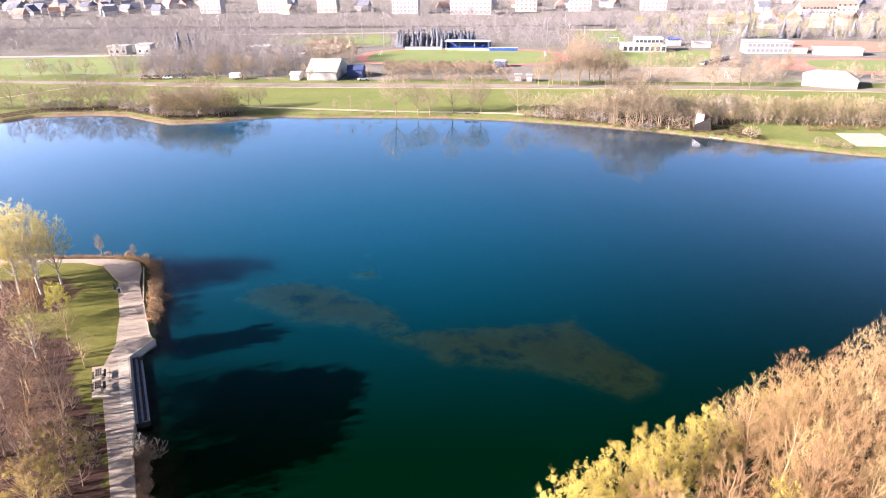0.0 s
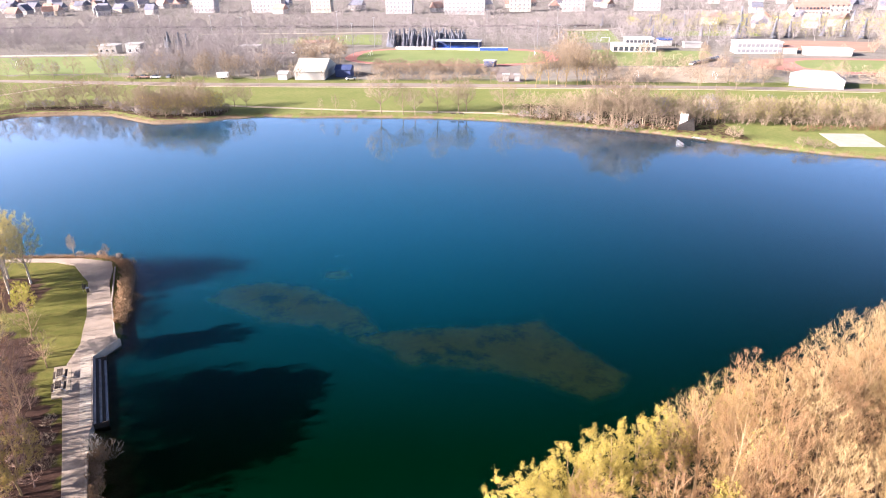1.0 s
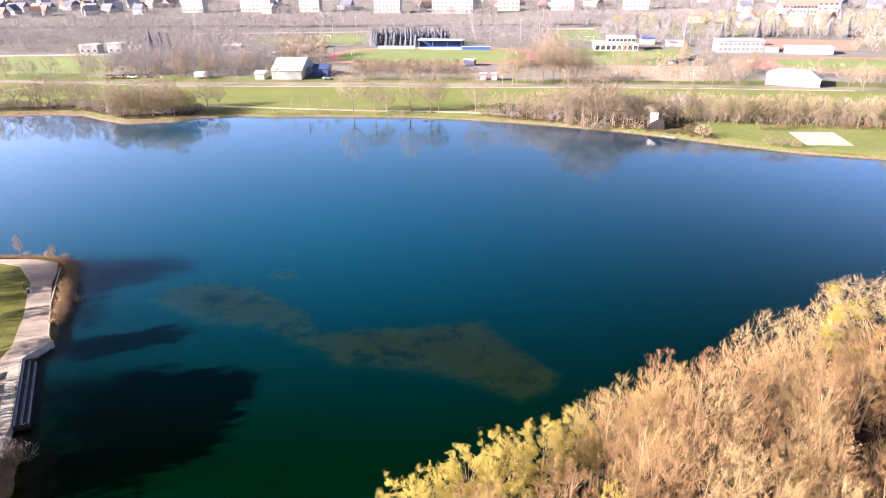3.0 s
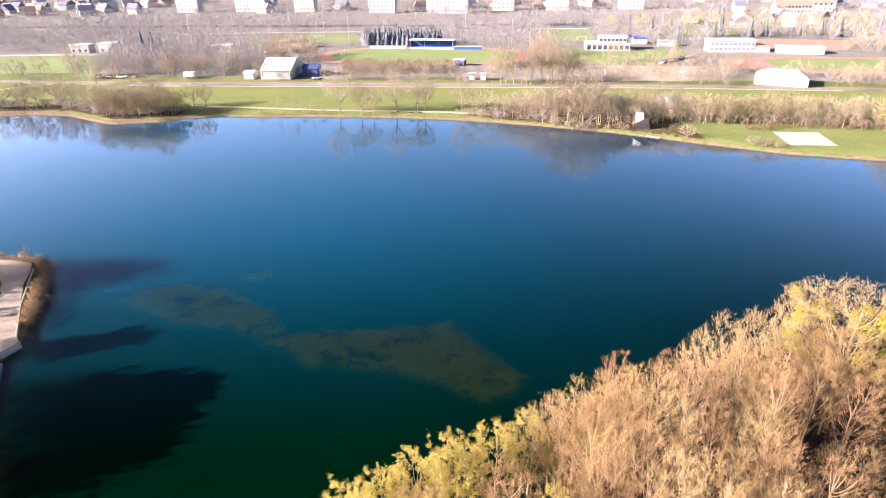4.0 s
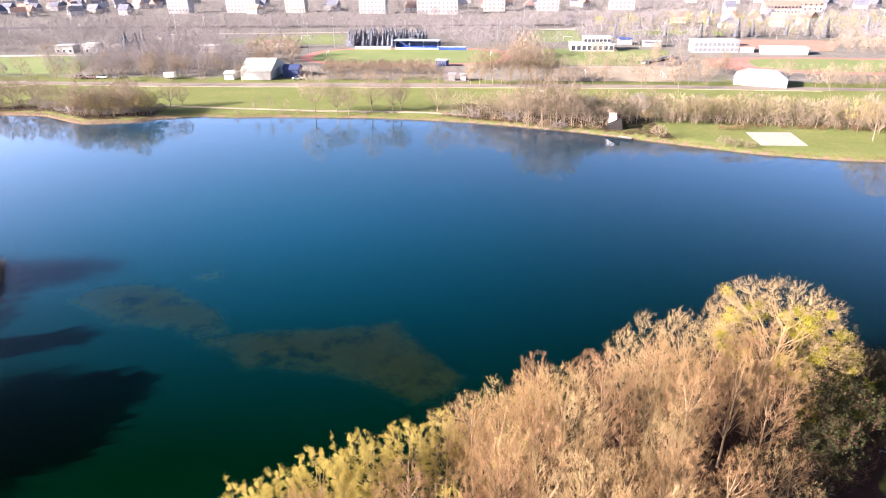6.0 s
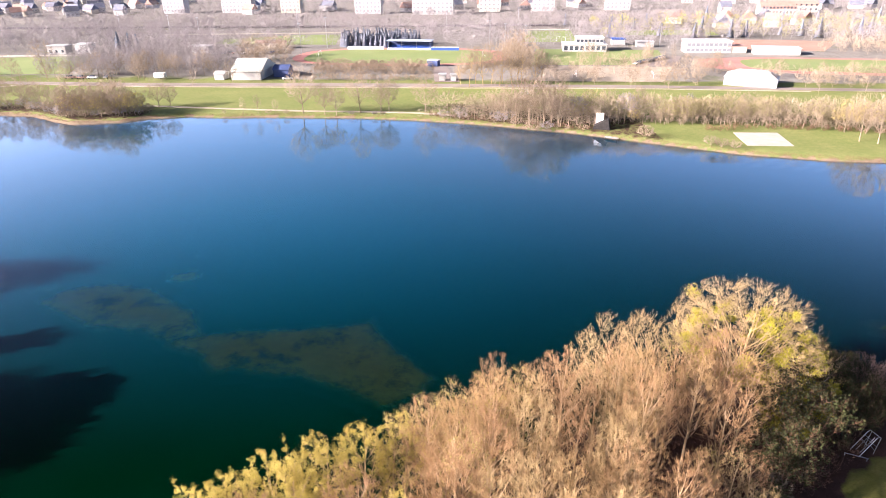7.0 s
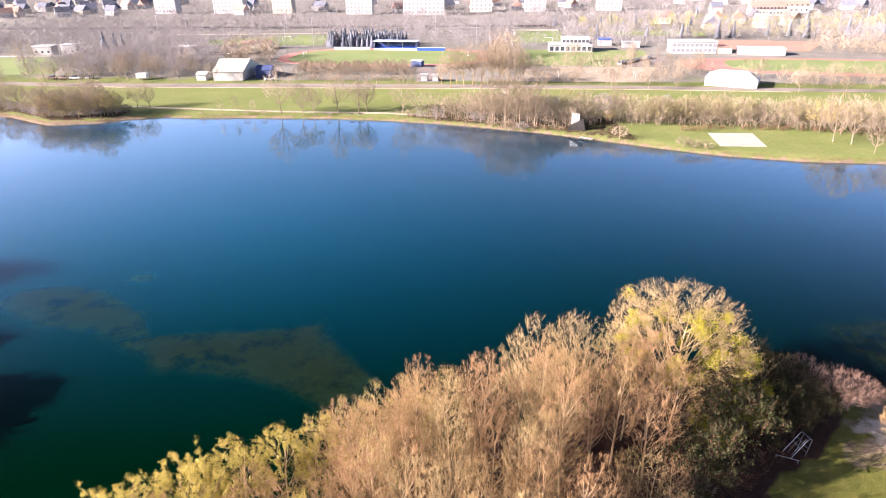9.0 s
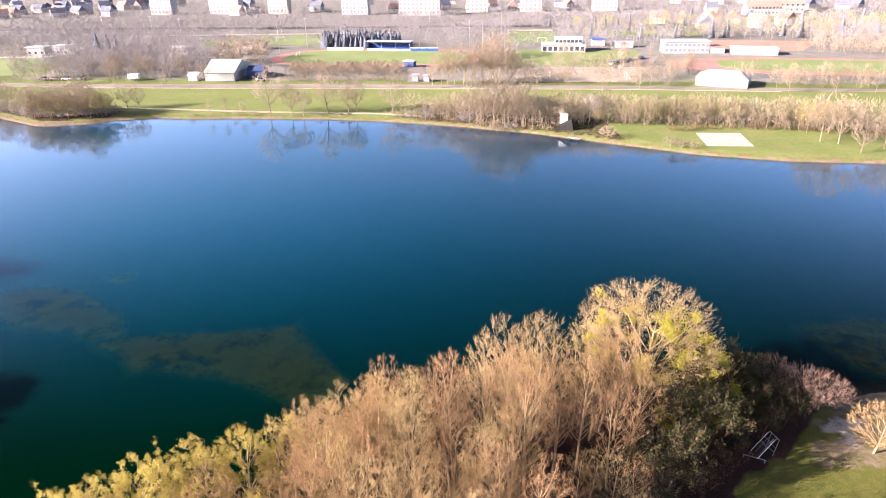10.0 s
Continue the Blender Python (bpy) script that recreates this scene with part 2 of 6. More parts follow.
WHITE = surface("white_render", (0.33, 0.325, 0.32), (0.43, 0.425, 0.42), 0.2, 2, vary=0.07, bump=0.05)
PLASTER = surface("greyed_white_plaster", (0.34, 0.335, 0.34), (0.43, 0.42, 0.43), 0.2, 2, vary=0.1, bump=0.05)
CREAM = surface("cream_render", (0.42, 0.38, 0.31), (0.52, 0.48, 0.41), 0.2, 2, vary=0.1, bump=0.05)
# window glass paled to carry the haze of distance in its colour
PANE_FAR = surface("haze_paled_glass", (0.17, 0.175, 0.20), (0.26, 0.265, 0.29), 0.3, 2, rough=0.2, bump=0, spec=0.5)
ROOF_DARK = surface("dark_slate_roof", (0.085, 0.092, 0.125), (0.165, 0.172, 0.215), 0.4, 4, vary=0.25)
ROOF_RED = surface("red_tile_roof", (0.24, 0.15, 0.125), (0.36, 0.24, 0.20), 0.4, 4, vary=0.2)
ROOF_PALE = surface("pale_sheet_roof", (0.33, 0.33, 0.33), (0.43, 0.43, 0.43), 0.15, 2, rough=0.55, spec=0.5)
ROOF_HALL = surface("greenish_sheet_roof", (0.34, 0.36, 0.32), (0.44, 0.45, 0.40), 0.15, 2, rough=0.55, spec=0.4)
BLUE = surface("blue_plastic", (0.02, 0.05, 0.22), (0.05, 0.11, 0.36), 0.5, 4, rough=0.5)
NAVY = surface("navy_cladding", (0.03, 0.05, 0.12), (0.07, 0.09, 0.2), 0.5, 4, rough=0.6)
PANE = surface("dark_window_glass", (0.03, 0.035, 0.045), (0.07, 0.08, 0.10), 0.3, 2, rough=0.12, bump=0, spec=0.6)
METAL = surface("galvanised_steel", (0.30, 0.31, 0.33), (0.48, 0.49, 0.52), 2, 10, rough=0.35, metal=0.9, bump=0.05)
PAINT_W = surface("white_paint", (0.72, 0.72, 0.71), (0.85, 0.85, 0.84), 1, 6, rough=0.4, bump=0.02)
RUBBER = surface("black_rubber", (0.015, 0.015, 0.015), (0.035, 0.035, 0.035), 2, 8, bump=0.05)


# ---- mesh helpers ----
from mathutils.geometry import tessellate_polygon


def mesh_of(name, verts, faces, mat, smooth=False):
    me = bpy.data.meshes.new(name)
    me.from_pydata([tuple(v) for v in verts], [], [tuple(f) for f in faces])
    me.materials.append(mat)
    if smooth:
        me.polygons.foreach_set("use_smooth", [True] * len(me.polygons))
    me.update()
    return me


def put(name, data, parent=None, label="", m=None):
    ob = new(name, data)
    if m is not None:
        ob.matrix_basis = m
    if parent is not None:
        ob.parent = parent
    if label:
        ob["label"] = label
    return ob


def part(name, bm, material, parent, label="", m=None):
    me = bpy.data.meshes.new(name)
    bm.to_mesh(me)
    bm.free()
    me.materials.append(material)
    return put(name, me, parent, label, m)


def empty(name, m, label, category, group="", kind=""):
    ob = new(name)
    ob.matrix_basis = m
    return tagged(ob, label, category, group, kind)


def box(sx, sy, sz, at=(0, 0, 0), bevel=0.0, bm=None):
    """A box that stands on at, centred in x and y."""
    b = bmesh.new()
    bmesh.ops.create_cube(b, size=1)
    for v in b.verts:
        v.co = Vector((v.co.x * sx + at[0], v.co.y * sy + at[1], (v.co.z + 0.5) * sz + at[2]))
    if bevel:
        bmesh.ops.bevel(b, geom=b.edges[:], offset=bevel, segments=1, affect="EDGES")
    if bm is not None:
        tmp = bpy.data.meshes.new("tmp")
        b.to_mesh(tmp)
        bm.from_mesh(tmp)
        bpy.data.meshes.remove(tmp)
        b.free()
        return bm
    return b


def tube_bm(points, r, sides=6, bm=None):
    bm = bm or bmesh.new()
    rings = []
    pts = [Vector(p) for p in points]
    for i, p in enumerate(pts):
        d = (pts[min(i + 1, len(pts) - 1)] - pts[max(i - 1, 0)]).normalized()
        u = d.orthogonal().normalized()
        w = d.cross(u)
        rings.append([bm.verts.new(p + r * (math.cos(a) * u + math.sin(a) * w)) for a in (2 * math.pi * k / sides for k in range(sides))])
    for a, b in zip(rings, rings[1:]):
        for k in range(sides):
            bm.faces.new((a[k], a[(k + 1) % sides], b[(k + 1) % sides], b[k]))
    bm.faces.new(rings[0][::-1])
    bm.faces.new(rings[-1])
    return bm


def slab(poly, z0, z1):
    """An upright prism on a plan polygon; z1 may be a function of x and y."""
    top = [(x, y, z1(x, y) if callable(z1) else z1) for x, y in poly]
    n = len(poly)
    area = sum(poly[i][0] * poly[(i + 1) % n][1] - poly[(i + 1) % n][0] * poly[i][1] for i in range(n))
    verts = top + [(x, y, z0) for x, y in poly]
    faces = [tuple(t) for t in tessellate_polygon([[Vector((x, y, 0)) for x, y in poly]])]
    out = []
    for f in faces:
        a, b, c = (Vector(verts[i][:2]) for i in f)
        up = (b - a).x * (c - a).y - (b - a).y * (c - a).x
        out.append(f if up > 0 else f[::-1])
    for i in range(n):
        j = (i + 1) % n
        out.append((i, n + i, n + j, j) if area > 0 else (j, n + j, n + i, i))
    return verts, out


def strip(points, width):
    """Plan polygon of a way of even width along points."""
    left, right = [], []
    for i, p in enumerate(points):
        a, b = Vector(points[max(i - 1, 0)]), Vector(points[min(i + 1, len(points) - 1)])
        d = (b - a).normalized()
        left.append((p[0] - d.y * width / 2, p[1] + d.x * width / 2))
        right.append((p[0] + d.y * width / 2, p[1] - d.x * width / 2))
    return right + left[::-1]


def inside(poly, x, y):
    """Which of the points lie in the polygon (arrays)."""
    res = np.zeros(np.shape(x), bool)
    n = len(poly)
    for i in range(n):
        (x0, y0), (x1, y1) = poly[i], poly[(i + 1) % n]
        if y0 == y1:
            continue
        cross = ((y0 > y) != (y1 > y)) & (x < (x1 - x0) * (y - y0) / (y1 - y0) + x0)
        res ^= cross
    return res


def edge_distance(poly, x, y):
    d = np.full(np.shape(x), 1e9)
    n = len(poly)
    for i in range(n):
        (x0, y0), (x1, y1) = poly[i], poly[(i + 1) % n]
        dx, dy = x1 - x0, y1 - y0
        t = np.clip(((x - x0) * dx + (y - y0) * dy) / (dx * dx + dy * dy), 0, 1)
        d = np.minimum(d, np.hypot(x - x0 - t * dx, y - y0 - t * dy))
    return d


# ---- the lie of the land ----
FAR_SHORE = [(-260, 190), (-190, 210), (-151, 216), (-144, 223), (-125, 224.5), (-112, 221.7), (-99.5, 212.6), (-92.4, 208.2), (-76.4, 210), (-70, 214.2), (-57, 216.4), (-45, 213.8),
             (-34, 213.7), (-18.6, 211.7), (0.3, 209.3), (18.5, 204.7), (32.5, 199.8), (44, 195.2), (53.3, 190.3), (64, 185.4), (73.5, 179.5), (83.7, 172.7), (92.2, 167.4), (104.8, 159.4),
             (125, 151.8), (147, 148.1), (210, 140), (290, 120)]
NEAR_SHORE = [(300, 85), (220, 62), (150, 58), (110, 60), (93, 60.5), (86.5, 61), (80, 60), (75, 63), (70, 66.5), (60, 66), (45, 59.5), (30, 52), (17, 44.5), (5, 38), (-2, 33), (-8, 22), (-10, -45),
              (-28, -45), (-30, 25), (-38.3, 48.9), (-40.9, 55.3), (-43.1, 57.4), (-44.0, 59.6), (-50.3, 73.3), (-48.7, 77.0), (-49.3, 80.4), (-52.4, 91.6), (-55.5, 100), (-58.5, 104), (-62.4, 106.5), (-75.8, 107.3),
              (-87, 107.2), (-120, 112), (-180, 128), (-260, 150)]
LAKE = FAR_SHORE + NEAR_SHORE
# beds of water weed: plan, depth, density, what they look like
WEED_BEDS = [
    ([(-16, 79.5), (-8, 80.5), (0, 81), (7, 81.3), (12.5, 82.8), (15, 77.5), (19, 71.5), (22, 67.5), (19, 63.5), (15, 62), (10, 65.5), (4, 68.6), (-4, 70), (-8, 70.6), (-12, 75), (-16, 77)], 0.5, 0.92, "brown weed shoal under clear water"),
    ([(-38.5, 95), (-33, 97), (-25, 95.2), (-15, 86.5), (-11.5, 80), (-16, 77.6), (-21, 81.5), (-28, 82), (-37, 88), (-41, 91)], 0.5, 0.98, "pale brown weed shoal under clear water"),
]
WEED_PATCHES = [
    ([(-23.5, 100.2), (-18, 100), (-17.3, 96.4), (-22.5, 96.4)], 0.4, 1.0, "small brown weed patch under clear water"),
    ([(-21.5, 107), (-18.6, 107), (-18.6, 105.4), (-21.5, 105.4)], 0.5, 0.8, "small faint weed patch under clear water"),
    ([(83, 78), (95, 80), (112, 74), (112, 62), (96, 61.5), (88, 63), (84, 68)], 0.4, 0.55, "greenish weed in shallow water off the beach"),
    ([(-47, 96), (-40, 98), (-38, 95), (-45, 92.5)], 0.6, 0.5, "faint weed patch near the quay"),
]
# outline also takes in beach ground, painted as litter where only shade lies
WOOD_AND_SHADE = [(-12, -10), (-8, 22), (-2, 33), (5, 38), (17, 44.5), (30, 52), (45, 59.5), (60, 66), (68, 65), (74.5, 60), (75.8, 57.4), (72.6, 54.2), (69.6, 51.2), (63, 47.2), (59, 43), (50, 20), (50, -10)]
LEFT_WOOD = [(-95, 20), (-34, 20), (-41.4, 48), (-46.2, 57.2), (-49.6, 62.5), (-55, 67), (-58, 76), (-72, 84), (-75, 95), (-95, 98)]


def smooth01(x, a, b):
    t = np.clip((x - a) / (b - a), 0, 1)
    return t * t * (3 - 2 * t)


def land(x, y):
    """Height of the ground, lake bed included."""
    x, y = np.asarray(x, float), np.asarray(y, float)
    d = edge_distance(LAKE, x, y)
    gentle = smooth01(x, 60, 80) * smooth01(y, 90, 70)         # the bathing beach shelves slowly
    dry = (1.0 - 0.35 * gentle) * (1 - np.exp(-d / (1.3 + 4 * gentle))) + 0.9 * smooth01(d, 14, 70)
    dry = dry + 0.05 * np.sin(x * 0.31 + 1.3) * np.sin(y * 0.27) * smooth01(d, 8, 25) * smooth01(d, 60, 40)
    wet = -0.25 - 0.45 * np.minimum(d, 12) * (1 - 0.75 * gentle)
    return np.where(inside(LAKE, x, y), np.where(d < 0.6, -0.4 * d, wet), dry)


def height(x, y):
    return float(land(np.array([x]), np.array([y]))[0])


def graded(lo, a, b, hi, step):
    core = list(np.arange(a, b + 0.01, step))
    out, s = [], step
    while core[-1] < hi:
        s *= 1.12
        core.append(core[-1] + s)
    s, x = step, core[0]
    while x > lo:
        s *= 1.12
        x -= s
        out.append(x)
    return np.array(out[::-1] + core)


def build_ground():
    xs, ys = graded(-4000, -170, 165, 4000, 1.7), graded(-1500, 30, 230, 4000, 1.7)
    gx, gy = np.meshgrid(xs, ys)
    gz = land(gx, gy)
    d = edge_distance(LAKE, gx, gy)
    verts = np.stack([gx, gy, gz], -1).reshape(-1, 3)
    nx, ny = len(xs), len(ys)
    idx = np.arange(nx * ny).reshape(ny, nx)
    quads = np.stack([idx[:-1, :-1], idx[:-1, 1:], idx[1:, 1:], idx[1:, :-1]], -1).reshape(-1, 4)
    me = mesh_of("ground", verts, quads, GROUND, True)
    litter = np.where(inside(WOOD_AND_SHADE, gx, gy) | inside(LEFT_WOOD, gx, gy), 1.0, 0.0)
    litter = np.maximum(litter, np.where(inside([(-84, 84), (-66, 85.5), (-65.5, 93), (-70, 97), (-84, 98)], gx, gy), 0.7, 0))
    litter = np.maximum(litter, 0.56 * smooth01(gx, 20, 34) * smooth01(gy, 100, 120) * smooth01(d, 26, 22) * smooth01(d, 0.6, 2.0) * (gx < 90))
    litter = np.maximum(litter, 0.62 * smooth01(gx, -66, -74) * smooth01(gy, 190, 205) * smooth01(d, 14, 9) * smooth01(d, 1.5, 3.0))
    bank = np.where(d < np.where(gx < -66, 2.0, 0.8), 0.75, 0.0) * (gy > 120)
    bank = np.maximum(bank, np.where((d < 3.5) & (gx > 70) & (gy < 120), 0.6, 0))
    bank = np.where(inside(LAKE, gx, gy), 1.0, bank)
    for poly in ([(69.4, 48.0), (70.6, 50.0), (73.4, 52.8), (77, 53.8), (83, 56.5), (96, 57), (96, 48), (86, 47.5), (77, 48.6), (72.5, 46.8)], [(73.5, 54), (76, 57), (81, 57.5), (80, 54.4)]):
        bank = np.maximum(bank, np.where(inside(poly, gx, gy), 0.58, 0))
    lake_grade = np.where(inside(LAKE, gx, gy), smooth01(d, 0.5, 3.5), 0.0)
    zone = np.stack([litter, bank, lake_grade, np.ones_like(bank)], -1).reshape(-1)
    at = me.color_attributes.new("zone", "FLOAT_COLOR", "POINT")
    at.data.foreach_set("color", zone)
    sand = np.where(inside([(74.6, 52.6), (74.6, 55.0), (76.8, 56.2), (80.6, 56.6), (80.4, 54.2), (78.4, 52.8), (76.4, 52.0)], gx, gy), 0.6, 0.0)
    at = me.attributes.new("sand", "FLOAT", "POINT")
    at.data.foreach_set("value", sand.ravel().astype(np.float32))
    at = me.attributes.new("rough_land", "FLOAT", "POINT")
    at.data.foreach_set("value", (0.72 * smooth01(gy + 0.145 * gx, 262, 275)).ravel().astype(np.float32))
    at = me.attributes.new("meadow", "FLOAT", "POINT")
    at.data.foreach_set("value", smooth01(gy, 115, 125).ravel().astype(np.float32))
    return tagged(new("ground", me), "grass, shade-darkened leaf litter and earth round a lake", "ground", kind="structure")


build_ground()
def build_water():
    gx, gy = np.meshgrid(np.linspace(-262, 302, 189), np.linspace(-46, 226, 137))
    ny, nx = gx.shape
    idx = np.arange(nx * ny).reshape(ny, nx)
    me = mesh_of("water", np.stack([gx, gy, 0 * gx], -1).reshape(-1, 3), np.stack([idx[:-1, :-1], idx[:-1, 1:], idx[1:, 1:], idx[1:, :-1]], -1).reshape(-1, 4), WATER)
    thin = np.zeros(gx.shape)
    for plan, depth, density, _ in WEED_BEDS + WEED_PATCHES:
        d = edge_distance(plan, gx, gy) * np.where(inside(plan, gx, gy), 1, -1)
        thin = np.maximum(thin, smooth01(d, -0.5, 4.5) * density)
    at = me.attributes.new("thin_water", "FLOAT", "POINT")
    at.data.foreach_set("value", thin.ravel().astype(np.float32))
    return tagged(new("water", me), "calm clear blue-green lake water", "water", kind="structure")


build_water()


def lay(name, poly, material, label, category, lift=0.05, sink=0.3, kind="structure"):
    """A flat surface laid on the land."""
    z = lambda x, y: height(x, y) + lift
    me = mesh_of(name, *slab(poly, 0, z), material)
    return tagged(new(name, me), label, category, kind=kind)


# ---- many small stems in one mesh ----
def fast_mesh(name, verts, tris, mat):
    me = bpy.data.meshes.new(name)
    me.vertices.add(len(verts))
    me.vertices.foreach_set("co", np.asarray(verts, np.float32).ravel())
    me.loops.add(len(tris) * 3)
    me.loops.foreach_set("vertex_index", np.asarray(tris, np.int32).ravel())
    me.polygons.add(len(tris))
    me.polygons.foreach_set("loop_start", np.arange(0, len(tris) * 3, 3, dtype=np.int32))
    me.materials.append(mat)
    me.update(calc_edges=True)
    return me


def spikes(p, d, r):
    """Three-sided cones at feet p along d with foot radius r: vertices and triangles."""
    n = len(p)
    dn = d / (np.linalg.norm(d, axis=1, keepdims=True) + 1e-9)
    u = np.cross(dn, (0.31, 0.77, 0.55))
    u /= np.linalg.norm(u, axis=1, keepdims=True) + 1e-9
    w = np.cross(dn, u)
    rr = np.broadcast_to(np.asarray(r, float).reshape(-1, 1), (n, 1))
    rings = [p + rr * (math.cos(a) * u + math.sin(a) * w) for a in (0, 2.0944, 4.1888)]
    verts = np.stack([*rings, p + d], 1).reshape(-1, 3)
    base = (np.arange(n) * 4)[:, None, None]
    return verts, (base + np.array([[0, 1, 3], [1, 2, 3], [2, 0, 3]])[None]).reshape(-1, 3)


def blades(rng, p, d, r):
    """Slim shoots at feet p along d, turned at random: vertices and triangles."""
    w = np.cross(d, rng.normal(0, 1, p.shape))
    w *= np.asarray(r, float).reshape(-1, 1) / (np.linalg.norm(w, axis=1, keepdims=True) + 1e-9)
    return np.stack([p - w, p + w, p + d], 1).reshape(-1, 3), np.arange(3 * len(p)).reshape(-1, 3)


def joined(*pieces):
    """Several (vertices, triangles) in one."""
    vs, fs, base = [], [], 0
    for v, f in pieces:
        vs.append(v), fs.append(f + base)
        base += len(v)
    return np.concatenate(vs), np.concatenate(fs)


# ---- trees and shrubs ----
def unit(v):
    return v / (np.linalg.norm(v) + 1e-9)


def bough(rng, p, d, length, r, n, wobble, rise):
    pts = [p]
    for _ in range(n):
        d = unit(d + rng.normal(0, wobble, 3) + np.array((0, 0, rise)))
        pts.append(pts[-1] + d * length / n)
    return np.array(pts), np.linspace(r, r * 0.3, n + 1)


def at_along(pts, t):
    f = t * (len(pts) - 1)
    i = min(int(f), len(pts) - 2)
    return pts[i] + (pts[i + 1] - pts[i]) * (f - i), unit(pts[i + 1] - pts[i])


def turned(rng, d, degrees):
    side = unit(np.cross(d, rng.normal(0, 1, 3)))
    a = radians(degrees)
    return unit(d * math.cos(a) + side * math.sin(a))


class Wood:
    """Collects tapering stems into one mesh."""

    def __init__(self):
        self.v, self.f = [], []

    def stem(self, pts, radii, sides):
        base, n = len(self.v), len(pts)
        d = unit(pts[-1] - pts[0])
        u = unit(np.cross(d, (0.31, 0.77, 0.55)))
        w = np.cross(d, u)
        for i in range(n - 1):
            for k in range(sides):
                a = 2 * math.pi * k / sides
                self.v.append(pts[i] + radii[i] * (math.cos(a) * u + math.sin(a) * w))
        self.v.append(pts[-1])
        for i in range(n - 2):
            for k in range(sides):
                a, b = base + i * sides + k, base + i * sides + (k + 1) % sides
                self.f.append((a, b, b + sides, a + sides))
        tip, last = len(self.v) - 1, base + (n - 2) * sides
        for k in range(sides):
            self.f.append((last + k, last + (k + 1) % sides, tip))

    def leaf(self, p, size, rng):
        """A small leaf cluster folded along its middle."""
        a, b = unit(rng.normal(0, 1, 3)), unit(rng.normal(0, 1, 3))
        c = unit(np.cross(a, b))
        s, i = size * rng.uniform(0.7, 1.4), len(self.v)
        self.v += [p - 0.5 * s * a, p + 0.5 * s * b + 0.2 * s * c, p + 0.6 * s * a, p - 0.5 * s * b + 0.2 * s * c]
        self.f += [(i, i + 1, i + 2), (i, i + 2, i + 3)]

    def mesh(self, name, mat, smooth=False):
        return mesh_of(name, self.v, self.f, mat, smooth)


def leaf_cloud(rng, p, size):
    """Small leaves, each folded along its middle, at the points p: vertices and triangles."""
    n = len(p)
    a, b = rng.normal(0, 1, (n, 3)), rng.normal(0, 1, (n, 3))
    a /= np.linalg.norm(a, axis=1, keepdims=True)
    b -= a * (a * b).sum(1, keepdims=True)
    b /= np.linalg.norm(b, axis=1, keepdims=True) + 1e-9
    c = np.cross(a, b)
    k = size * rng.uniform(0.65, 1.35, (n, 1))
    v = np.stack([p - 0.6 * k * a, p + 0.42 * k * b + 0.2 * k * c, p + 0.6 * k * a, p - 0.42 * k * b + 0.2 * k * c], 1).reshape(-1, 3)
    base = (np.arange(n) * 4)[:, None, None]
    return v, (base + np.array([[0, 1, 2], [0, 2, 3]])[None]).reshape(-1, 3)


def rows_unit(v):
    return v / (np.linalg.norm(v, axis=1, keepdims=True) + 1e-9)


